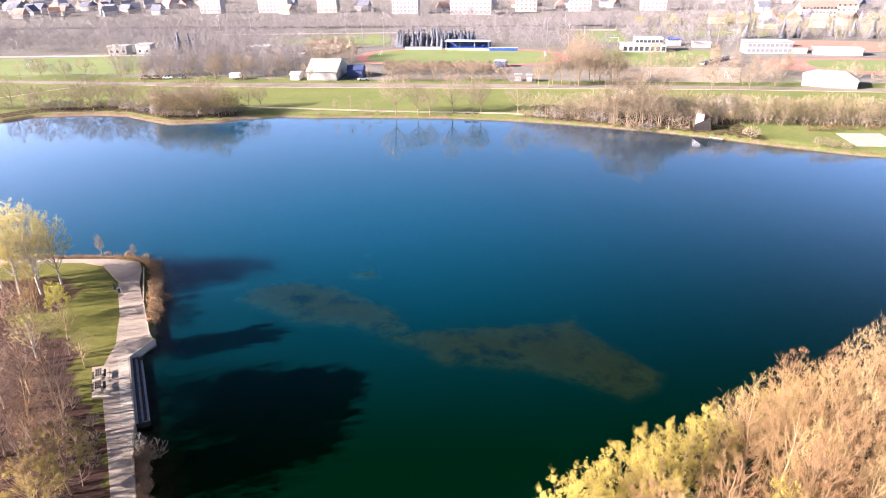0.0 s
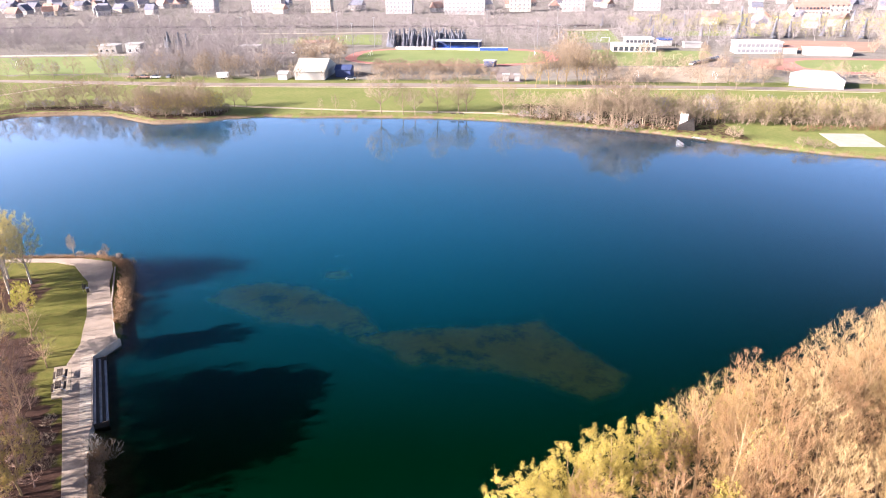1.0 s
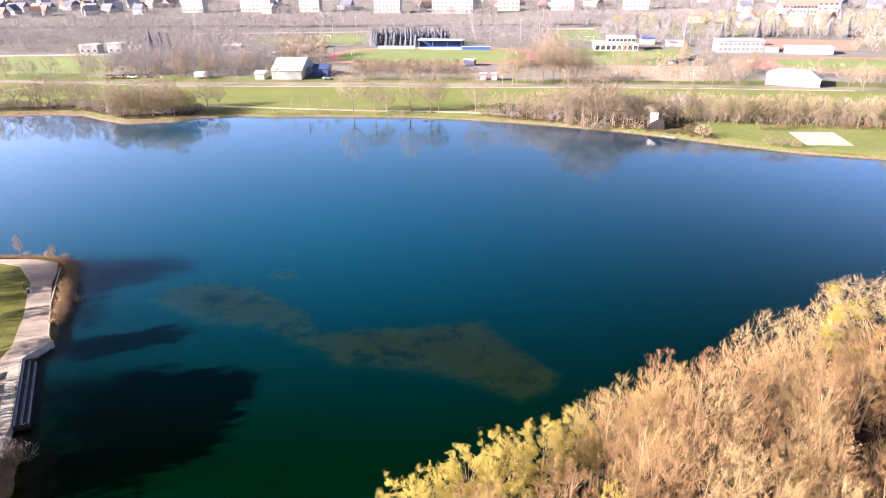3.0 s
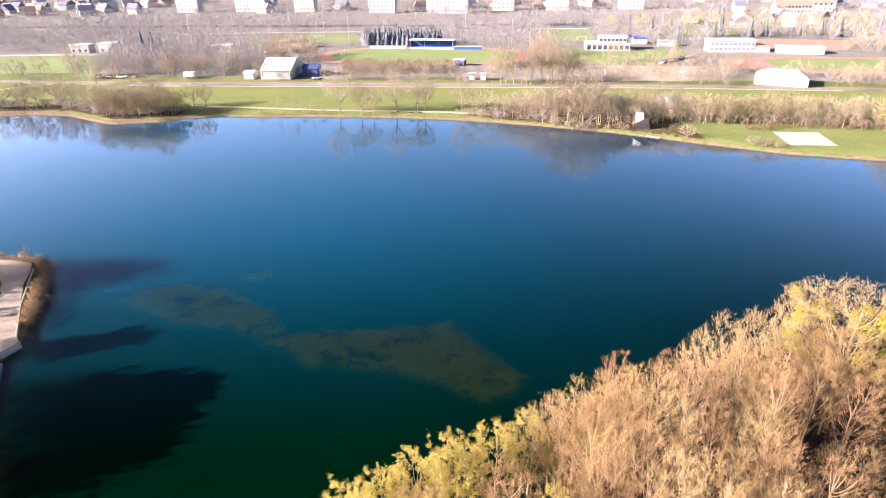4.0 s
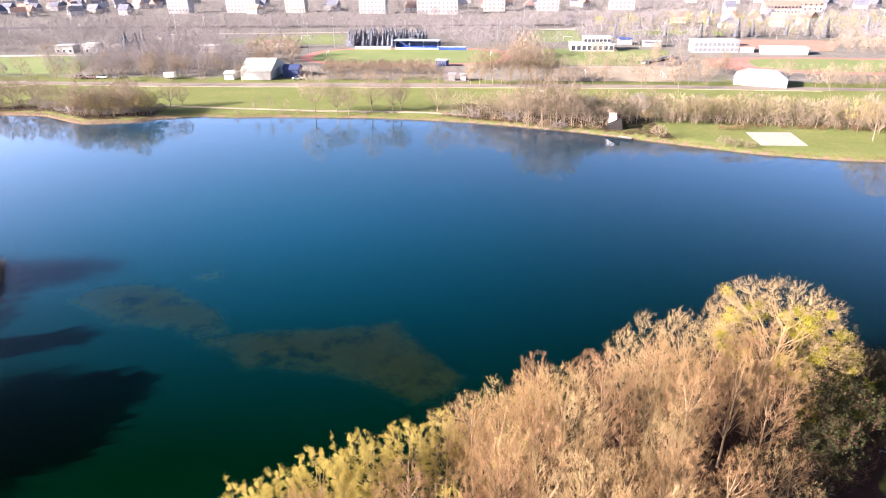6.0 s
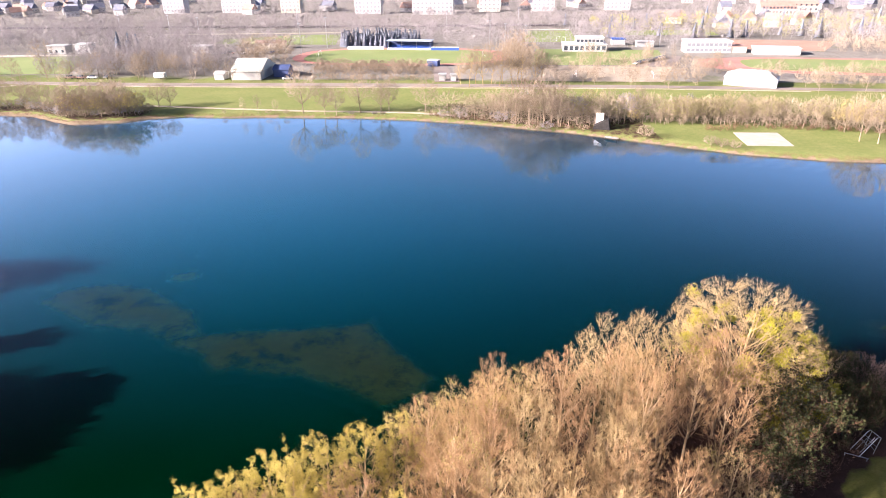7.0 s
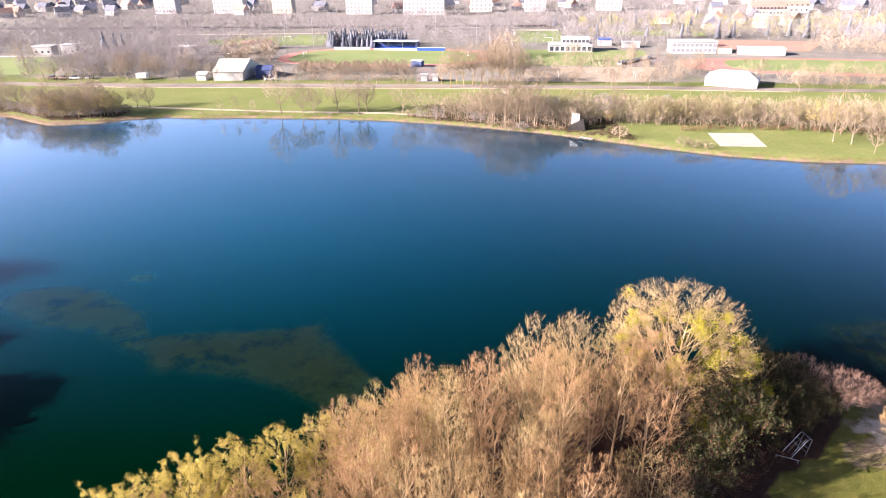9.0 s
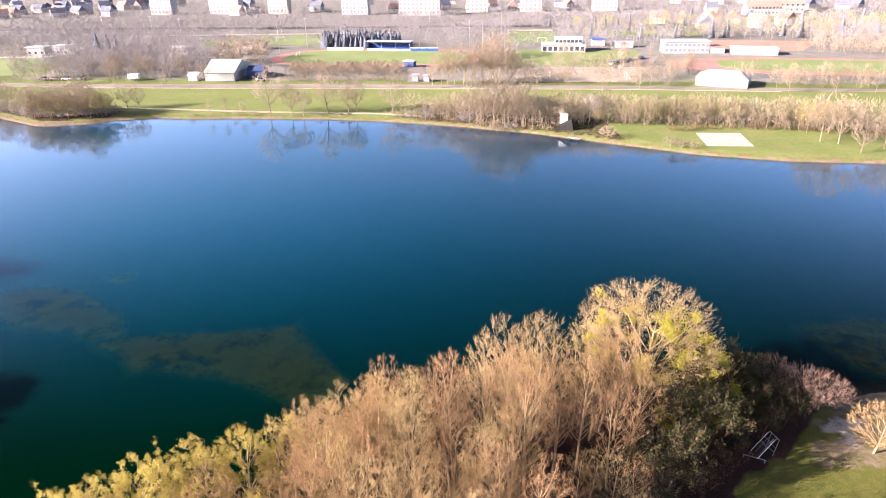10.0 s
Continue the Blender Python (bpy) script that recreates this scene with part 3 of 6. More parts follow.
def dome_tree(rng, h, spread, limbs, boughs, twigs_each, rise, r, twig, thick, leaf, leaves, bark, twigs, leafmat, clumps, fuzz):
    """A tree whose limbs sweep out and up from the trunk, and boughs and twigs fill a rounded, feathery crown."""
    wood = Wood()
    trunk, tr = bough(rng, np.array((0, 0, -0.3)), np.array((rng.normal(0, 0.04), rng.normal(0, 0.04), 1.0)), h * 0.72, r, 6, 0.035, 0.05)
    wood.stem(trunk, tr, 7)
    mid, up, down = h * 0.56, h * 0.44, h * (0.34 if h < 13.8 else 0.27)
    core = np.array((0, 0, mid))
    # the crown bulges in a few broad lobes
    count = 9 if spread < 5 else 26
    lobes = rows_unit(rng.normal(0, 1, (count, 3)) + np.array((0, 0, 0.4)))
    swell = rng.uniform(-0.12, 0.12, count) * (1 if spread < 5 else 1.5)

    def bulge(d):
        return 0.92 + (np.exp((-6 if spread < 5 else -22) * (1 - d @ lobes.T)) * swell).sum(1)

    def girth(p):
        """How far out in the crown points lie: 1 on its skin."""
        q = (p - core) / np.stack([np.full(len(p), spread), np.full(len(p), spread), np.where(p[:, 2] > mid, up, down)], 1)
        n = np.linalg.norm(q, axis=1)
        return n / bulge(q / (n[:, None] + 1e-9))

    limb_pts, green = [], []
    for k in range(limbs):
        z = 1.0 - 1.6 * (k + 0.5) / limbs
        az, flat = 2.39996 * k + rng.normal(0, 0.15), math.sqrt(1 - z * z)
        reach = rng.uniform(0.60, 0.84)
        end = np.array((math.cos(az) * flat * spread * reach, math.sin(az) * flat * spread * reach, mid + z * (up if z > 0 else down) * reach))
        flat_len = math.hypot(end[0], end[1])
        zs = min(max(end[2] - rng.uniform(0.8, 1.3) * flat_len - 0.10 * h, 0.2 * h), h * 0.62)
        p = at_along(trunk, min(0.99, (zs + 0.3) / (trunk[-1][2] + 0.3)))[0]
        bend = p + (end - p) * np.array((0.62, 0.62, 0.36)) + rng.normal(0, 0.02 * h, 3)
        ts = np.linspace(0, 1, 6)[:, None]
        lp = (1 - ts) ** 2 * p + 2 * ts * (1 - ts) * bend + ts ** 2 * end
        wood.stem(lp, np.linspace(r * 0.26, thick * 0.6, 6), 4)
        ts = np.linspace(0.25, 0.98, 8)[:, None]
        limb_pts.append((1 - ts) ** 2 * p + 2 * ts * (1 - ts) * bend + ts ** 2 * end)
        if clumps and rng.uniform() < (0.9 if z < 0.35 else 0.35):
            for _ in range(rng.integers(1, clumps + 1)):
                c = at_along(lp, rng.uniform(0.6, 1.0))[0] + rng.normal(0, 0.35, 3)
                green.append(c + rng.normal(0, 1, (220, 3)) * rng.uniform(0.2, 0.42) * np.array((1, 1, 0.8)))
    limb_pts = np.concatenate(limb_pts)
    # boughs end evenly all through the crown and grow from the limb that lies below them
    n = limbs * boughs
    d = rng.normal(0, 1, (n * 2, 3))
    d = rows_unit(d)
    d = d[d[:, 2] > -0.8][:n]
    n = len(d)
    ends = core + d * (bulge(d) * rng.uniform(0.15, 0.98, n) ** 0.38)[:, None] * np.stack([np.full(n, spread), np.full(n, spread), np.where(d[:, 2] > 0, up, down)], 1)
    far = np.linalg.norm(ends[:, None] - limb_pts[None], axis=2)
    far += 2.0 * np.maximum(0, limb_pts[None, :, 2] - ends[:, None, 2] + 0.3) + 0.15 * h * np.maximum(0, girth(limb_pts)[None] - girth(ends)[:, None])
    p2 = limb_pts[far.argmin(1)]
    d2 = ends - p2
    l2 = np.linalg.norm(d2, axis=1, keepdims=True)
    m = n * twigs_each
    u = rng.uniform(0.3, 1.0, (m, 1))
    p3 = np.repeat(p2, twigs_each, 0) + np.repeat(d2, twigs_each, 0) * u
    out = rows_unit(p3 - core + np.array((0, 0, 0.2 * h)))
    d3 = rows_unit(0.45 * np.repeat(d2 / l2, twigs_each, 0) + 0.5 * out + rng.normal(0, 0.32, (m, 3)) + np.array((0, 0, rise * 3.0)))
    l3 = twig * rng.uniform(0.5, 1.15, (m, 1))
    l3 *= np.clip(1.0 - 3.0 * (girth(p3 + d3 * l3) - 1.02), 0.3, 1.0)[:, None]
    v, f = spikes(np.concatenate([p2, p3]), np.concatenate([d2, d3 * l3]), np.concatenate([np.full(n, thick * 1.2), np.full(m, thick)]))
    if fuzz:
        # the finest shoots, a blade each
        k = m * fuzz
        p4 = np.repeat(p3, fuzz, 0) + np.repeat(d3 * l3, fuzz, 0) * rng.uniform(0.15, 1.0, (k, 1))
        d4 = rows_unit(0.6 * np.repeat(d3, fuzz, 0) + rng.normal(0, 0.42, (k, 3)) + np.array((0, 0, rise * 1.5)))
        l4 = twig * rng.uniform(0.3, 0.7, (k, 1))
        l4 *= np.clip(1.0 - 3.0 * (girth(p4 + d4 * l4) - 1.04), 0.3, 1.0)[:, None]
        v, f = joined((v, f), blades(rng, p4, d4 * l4, np.full(k, thick * 0.8)))
    if leaves:
        g = np.repeat(p3, leaves, 0) + np.repeat(d3 * l3, leaves, 0) * rng.uniform(0.1, 1.05, (m * leaves, 1))
        green.append(g + rng.normal(0, 0.09, g.shape))
    foliage = fast_mesh("leaves", *leaf_cloud(rng, np.concatenate(green), leaf), leafmat) if green else None
    return wood.mesh("trunk", bark, True), fast_mesh("crown", v, f, twigs), foliage


def tree_meshes(seed, h, spread, clear=0.3, limbs=12, angle=45, n2=6, n3=6, n4=5, stems=1, rise=0.12, r=0.0, twig=0.7, thick=0.014, leaf=0.0, leaves=0, crown="round",
                bark=BARK, twigs=TWIG, leafmat=None, clumps=0, fuzz=0):
    """Meshes of a tree's trunk, crown of twigs, and leaves (or None)."""
    rng = np.random.default_rng(seed)
    wood, fine, green = Wood(), Wood(), Wood()
    r = r or h * 0.014
    if crown == "dome":
        return dome_tree(rng, h, spread, limbs, n2, n3 * n4, rise, r, twig, thick, leaf, leaves, bark, twigs, leafmat, clumps, fuzz)
    for s in range(stems):
        lean = turned(rng, np.array((0, 0, 1.0)), rng.uniform(0, 5) if stems == 1 else rng.uniform(8, 24))
        foot = np.array((0, 0, -0.3)) if stems == 1 else np.array((rng.normal(0, 0.25), rng.normal(0, 0.25), -0.3))
        tp, tr = bough(rng, foot, lean, h * rng.uniform(0.86, 0.93), r / math.sqrt(stems), 7, 0.05, 0.05)
        wood.stem(tp, tr, 6)
        count = max(3, limbs // stems)
        for k in range(count):
            t = clear + (0.98 - clear) * (k + rng.uniform(0, 0.9)) / count
            p, d = at_along(tp, t)
            az = 2.4 * k + rng.uniform(-0.5, 0.5) + s
            el = radians(90 - angle + rng.normal(0, 8) + 25 * (t - 0.5))
            ld = np.array((math.cos(az) * math.cos(el), math.sin(az) * math.cos(el), math.sin(el)))
            u = (t - clear) / (1 - clear)
            if crown == "round":
                reach = spread * max(0.25, math.sqrt(max(0.0, 1 - (1.5 * (u - 0.35)) ** 2)))
            else:
                reach = spread * (0.65 + 0.45 * u)
            reach *= rng.uniform(0.8, 1.15)
            lp, lr = bough(rng, p, ld, reach, max(0.022, r * 0.42 * (1 - 0.6 * t)), 4, 0.09, rise)
            wood.stem(lp, lr, 4)
            for j in range(n2):
                t2 = 0.25 + 0.75 * (j + rng.uniform(0, 0.9)) / n2
                p2, d2 = at_along(lp, t2)
                bp_, br = bough(rng, p2, turned(rng, d2, rng.uniform(28, 58)), reach * rng.uniform(0.35, 0.55) * (1.15 - 0.5 * t2), max(0.012, lr[0] * 0.34), 2, 0.12, rise)
                wood.stem(bp_, br, 3)
                for i in range(n3):
                    t3 = 0.2 + 0.8 * (i + rng.uniform(0, 0.9)) / n3
                    p3, d3 = at_along(bp_, t3)
                    cp, cr = bough(rng, p3, turned(rng, d3, rng.uniform(22, 55)), twig * rng.uniform(0.9, 1.6), thick * 1.4, 1, 0.16, rise * 0.8)
                    fine.stem(cp, cr, 3)
                    for _ in range(n4):
                        p4, d4 = at_along(cp, rng.uniform(0.15, 1.0))
                        l4 = twig * rng.uniform(0.5, 1.0)
                        dd = unit(turned(rng, d4, rng.uniform(20, 55)) + np.array((0, 0, rise)))
                        fine.stem(np.array([p4, p4 + dd * l4]), np.array([thick, 0.003]), 3)
                        for _ in range(leaves):
                            green.leaf(p4 + dd * l4 * rng.uniform(0.0, 1.1) + rng.normal(0, 0.12, 3), leaf, rng)
    return wood.mesh("trunk", bark, True), fine.mesh("crown", twigs), green.mesh("leaves", leafmat) if green.v else None


def plant(kind, meshes, x, y, label, group="", scale=1.0, turn=0.0, z=None, category="tree", stretch=1.0):
    z = height(x, y) if z is None else z
    m = pose(x, y, z, 0, 0, turn) @ Matrix.Diagonal((scale, scale, scale * stretch, 1))
    ob = empty(kind, m, label, category, group)
    trunk, crown, leaves = meshes
    put("trunk", trunk, ob)
    twigs = put("crown", crown, ob)
    if leaves is not None:
        put("leaves", leaves, twigs)
    return ob


def scatter(poly, spacing, seed, jitter=0.42):
    """Plan positions in a polygon on a shaken grid."""
    rng = np.random.default_rng(seed)
    xs, ys = [p[0] for p in poly], [p[1] for p in poly]
    res, row = [], 0
    y = min(ys)
    while y < max(ys):
        x = min(xs) + (spacing / 2 if row % 2 else 0)
        while x < max(xs):
            px, py = x + rng.uniform(-jitter, jitter) * spacing, y + rng.uniform(-jitter, jitter) * spacing
            if inside(poly, np.array([px]), np.array([py]))[0]:
                res.append((px, py))
            x += spacing
        y += spacing * 0.87
        row += 1
    return res


UPRIGHT = [tree_meshes(11 + i, 14.8, (2.7, 3.1, 2.9, 3.3)[i], limbs=26, n2=12, n3=3, n4=1, fuzz=10, rise=0.12, twig=0.55, crown="dome", r=0.14, twigs=(TWIG, TWIG_RED, TWIG_RED, TWIG_PALE)[i], thick=0.0082) for i in range(4)]
BUSHY = [tree_meshes(31 + i, 13.9, (3.6, 4.0, 3.4)[i], limbs=32, n2=11, n3=3, n4=1, fuzz=10, rise=0.10, twig=0.55, crown="dome", r=0.15, twigs=(TWIG, TWIG_PALE, TWIG_RED)[i], thick=0.0082) for i in range(3)]
SALLOW = [tree_meshes(51 + i, 13.4, 3.4, limbs=24, n2=9, n3=5, n4=1, rise=0.05, twig=0.45, r=0.13, thick=0.009, crown="dome", twigs=TWIG_PALE, leaf=0.086, leaves=10, leafmat=LEAF_YELLOW) for i in range(2)]
OLIVE = [tree_meshes(61 + i, 12.6, 2.7, limbs=24, n2=9, n3=4, n4=1, fuzz=4, rise=0.13, twig=0.55, r=0.13, thick=0.0095, crown="dome", twigs=TWIG_PALE, leaf=0.10, leaves=1, leafmat=LEAF_OLIVE) for i in range(2)]
SHRUB = [tree_meshes(71 + i, 3.2, 1.9, limbs=20, n2=4, n3=4, n4=3, rise=0.1, twig=0.4, thick=0.012, r=0.05, crown="dome", twigs=(TWIG_RED, TWIG_FAR)[i % 2], bark=TWIG_FAR) for i in range(2)]
# lighter builds of the same kinds for the far bank
FAR_TREE = [tree_meshes(81 + i, 11.6, (4.8, 4.3, 3.6)[i % 3], limbs=18, n2=7, n3=4, n4=1, fuzz=2, rise=0.10, r=0.12, twig=0.9, thick=0.032, crown="dome", twigs=(TWIG_FAR, TWIG_HAZY, TWIG_FAR)[i % 3], bark=TWIG_FAR) for i in range(5)]
BANK_TREE = [tree_meshes(121 + i, 12.6, (5.6, 5.1, 4.6)[i], limbs=26, n2=7, n3=3, n4=1, fuzz=4, rise=0.10, r=0.18, twig=0.9, thick=0.030, crown="dome", twigs=TWIG_FAR, bark=TWIG_FAR) for i in range(3)]
FAR_SALLOW = [tree_meshes(91 + i, 8.4, 4.2, limbs=18, n2=7, n3=4, n4=1, fuzz=3, rise=0.06, r=0.10, twig=0.8, thick=0.023, crown="dome", twigs=TWIG_FAR, leaf=0.2, leaves=2,
                          leafmat=(LEAF_HAZE, BUD_OLIVE)[i % 2], bark=TWIG_FAR) for i in range(2)]
FAR_SHRUB = [tree_meshes(101 + i, 3.8, 2.7, limbs=14, n2=6, n3=4, n4=1, fuzz=2, rise=0.05, twig=0.6, thick=0.028, r=0.05, crown="dome", twigs=(TWIG_FAR, TWIG_HAZY, TWIG_FAR)[i % 3], bark=TWIG_FAR) for i in range(3)]
FAR_THIN = [tree_meshes(111 + i, 9.5, 2.4, limbs=14, n2=5, n3=4, n4=1, fuzz=2, rise=0.14, twig=0.7, thick=0.020, crown="dome", r=0.09, twigs=TWIG_FAR, bark=TWIG_FAR) for i in range(2)]


def near_wood():
    rng = np.random.default_rng(5)
    spots = scatter([(-9, 27), (-3, 34.5), (4, 39), (16, 46), (30, 53.3), (45, 60.5), (52, 63), (51, 55), (54, 50), (51, 44), (48, 32)], 3.6, 3)
    for x, y in spots:
        edge = float(edge_distance(LAKE, np.array([x]), np.array([y]))[0])
        if x > 43 and y < 37 or x < 20 and edge < 3.4 or (x - 55) ** 2 + (y - 58.5) ** 2 < 30:
            continue
        k = rng.uniform()
        sc = rng.uniform(0.92, 1.1) * (0.58 if x > 41 and y < 40 + (x - 38) * 0.6 else 1.0)
        if k < 0.6:
            plant("tree", UPRIGHT[rng.integers(4)], x, y, "tall bare tree with brown twigs in a dense lakeside wood", "trees of the lakeside wood", sc, rng.uniform(0, 360))
        elif k < 0.92:
            plant("tree", BUSHY[rng.integers(3)], x, y, "bushy bare tree with several stems in the lakeside wood", "trees of the lakeside wood", sc, rng.uniform(0, 360))
        else:
            plant("tree", OLIVE[rng.integers(2)], x, y, "slender tree with first olive leaves in the lakeside wood", "trees of the lakeside wood", sc, rng.uniform(0, 360))
    for x, y, sc in ((20.2, 48.0, 1.02), (22.8, 49.6, 1.06), (25.6, 51.0, 1.02), (29.5, 52.8, 1.0), (17.0, 46.2, 0.98)):
        plant("tree", OLIVE[int(x * 10) % 2], x, y, "slender tree with first olive leaves in the lakeside wood", "trees of the lakeside wood", sc, x * 83)
    # yellow sallows along the water's edge and a few within
    for x, y, sc in ((-5, 33.4, 1.0), (-2, 36, 1.0), (1.4, 38.2, 1.05), (4.5, 40, 1.0), (7.6, 41.6, 1.08), (11, 43.6, 1.05), (14.5, 45.4, 1.0), (18, 47.6, 0.95), (27, 52.0, 0.82), (9.5, 40.5, 1.0), (3.5, 37, 0.95), (18.0, 35.0, 1.0), (25.5, 32, 0.95)):
        plant("tree", SALLOW[int(x * 10) % 2], x, y, "yellow flowering sallow at the edge of the lakeside wood", "yellow sallows", sc, x * 47)
    big = tree_meshes(201, 16.2, 9.3, limbs=64, n2=26, n3=5, n4=1, fuzz=5, rise=0.06, r=0.30, thick=0.0100, twig=0.55, crown="dome", twigs=TWIG_PALE, bark=TWIG_PALE, leaf=0.14, clumps=3, leafmat=MISTLETOE)
    plant("tree", big, 55.6, 58.9, "broad pale-limbed tree with yellow-green mistletoe clumps by the shore", "", 1.0, 40)
    lesser = tree_meshes(202, 10.0, 5.0, limbs=30, n2=9, n3=4, n4=1, fuzz=5, rise=0.08, r=0.2, thick=0.010, crown="dome", twigs=TWIG_PALE, bark=BIRCH, leaf=0.16, clumps=3, leafmat=MISTLETOE)
    for x, y, sc in ((61.6, 56.6, 0.95), (60.2, 53.6, 0.75), (57.5, 51.5, 0.7)):
        plant("tree", lesser, x, y, "low pale-limbed tree with yellow-green mistletoe clumps", "mistletoe trees", sc, x * 63)
    # dark shrubs, more of them added to blacken the shade by the beach
    ivy = tree_meshes(203, 6.5, 2.8, clear=0.05, limbs=12, angle=50, n2=4, n3=4, n4=4, stems=3, leaf=0.16, leaves=3, leafmat=LEAF_DARK, twigs=BRUSH, bark=BRUSH)
    for x, y, sc in ((63.5, 56.5, 1.0), (65.5, 59.0, 0.9), (62, 60.5, 1.1), (60.5, 53.5, 0.9), (58.0, 50.5, 1.25), (55.0, 47.0, 1.2), (60.5, 57.0, 1.3), (56.5, 54.0, 1.35), (52.5, 44.5, 1.1), (67.0, 58.4, 0.75), (70.6, 58.8, 0.6), (73.6, 57.2, 0.5), (64.5, 54.0, 0.8), (66.5, 55.6, 0.9), (68.6, 56.6, 0.8), (62.6, 52.4, 0.9), (65.4, 57.6, 1.0), (71.8, 58.8, 0.6), (64.0, 51.4, 0.6), (67.4, 53.6, 0.7), (69.6, 54.6, 0.65), (71.4, 55.4, 0.6), (67.0, 60.0, 1.0), (69.4, 60.6, 0.8)):
        plant("shrub", ivy, x, y, "dark evergreen shrub in the shade of the wood", "dark shrubs by the beach", sc, x * 31, category="shrub")
    thorn = tree_meshes(206, 5.2, 3.0, limbs=44, n2=8, n3=4, n4=1, fuzz=4, rise=0.10, r=0.1, twig=0.42, thick=0.0085, crown="dome", twigs=TWIG_PLUM, bark=TWIG_PLUM)
    for x, y, sc in ((70.2, 58.0, 0.95), (73.2, 57.2, 1.2), (76.2, 57.6, 1.05), (78.6, 58.2, 0.7), (67.0, 61.6, 0.8), (72.0, 60.8, 1.0)):
        plant("shrub", thorn, x, y, "brown bare shrub on the bathing beach", "bare shrubs by the beach", sc, x * 53, category="shrub")
    for x, y, sc in ((54, 47, 1.2), (56.5, 49.5, 1.1), (58.5, 52, 1.0), (52.5, 44.5, 1.3), (59.5, 55, 1.1), (55.5, 52.5, 1.3), (57, 46.5, 0.8)):
        plant("shrub", SHRUB[int(x * 2) % 2], x, y, "bare undergrowth shrub at the foot of the wood", "undergrowth shrubs", sc, x * 91, category="shrub")
    small = tree_meshes(207, 6.3, 3.6, limbs=40, n2=10, n3=4, n4=1, fuzz=5, rise=0.04, twig=0.42, thick=0.0085, twigs=TWIG, bark=BARK, r=0.12, crown="dome")
    plant("tree", small, 77.8, 50.3, "small bare pale tree on the beach lawn", "", 1.0, 10)


near_wood()


ASHEN = [tree_meshes(241 + i, 12.5, 4.2, limbs=22, n2=8, n3=4, n4=1, fuzz=5, r=0.17, twigs=TWIG_ASH, bark=BARK, thick=0.0095, twig=0.58, rise=0.13, crown="dome") for i in range(3)]


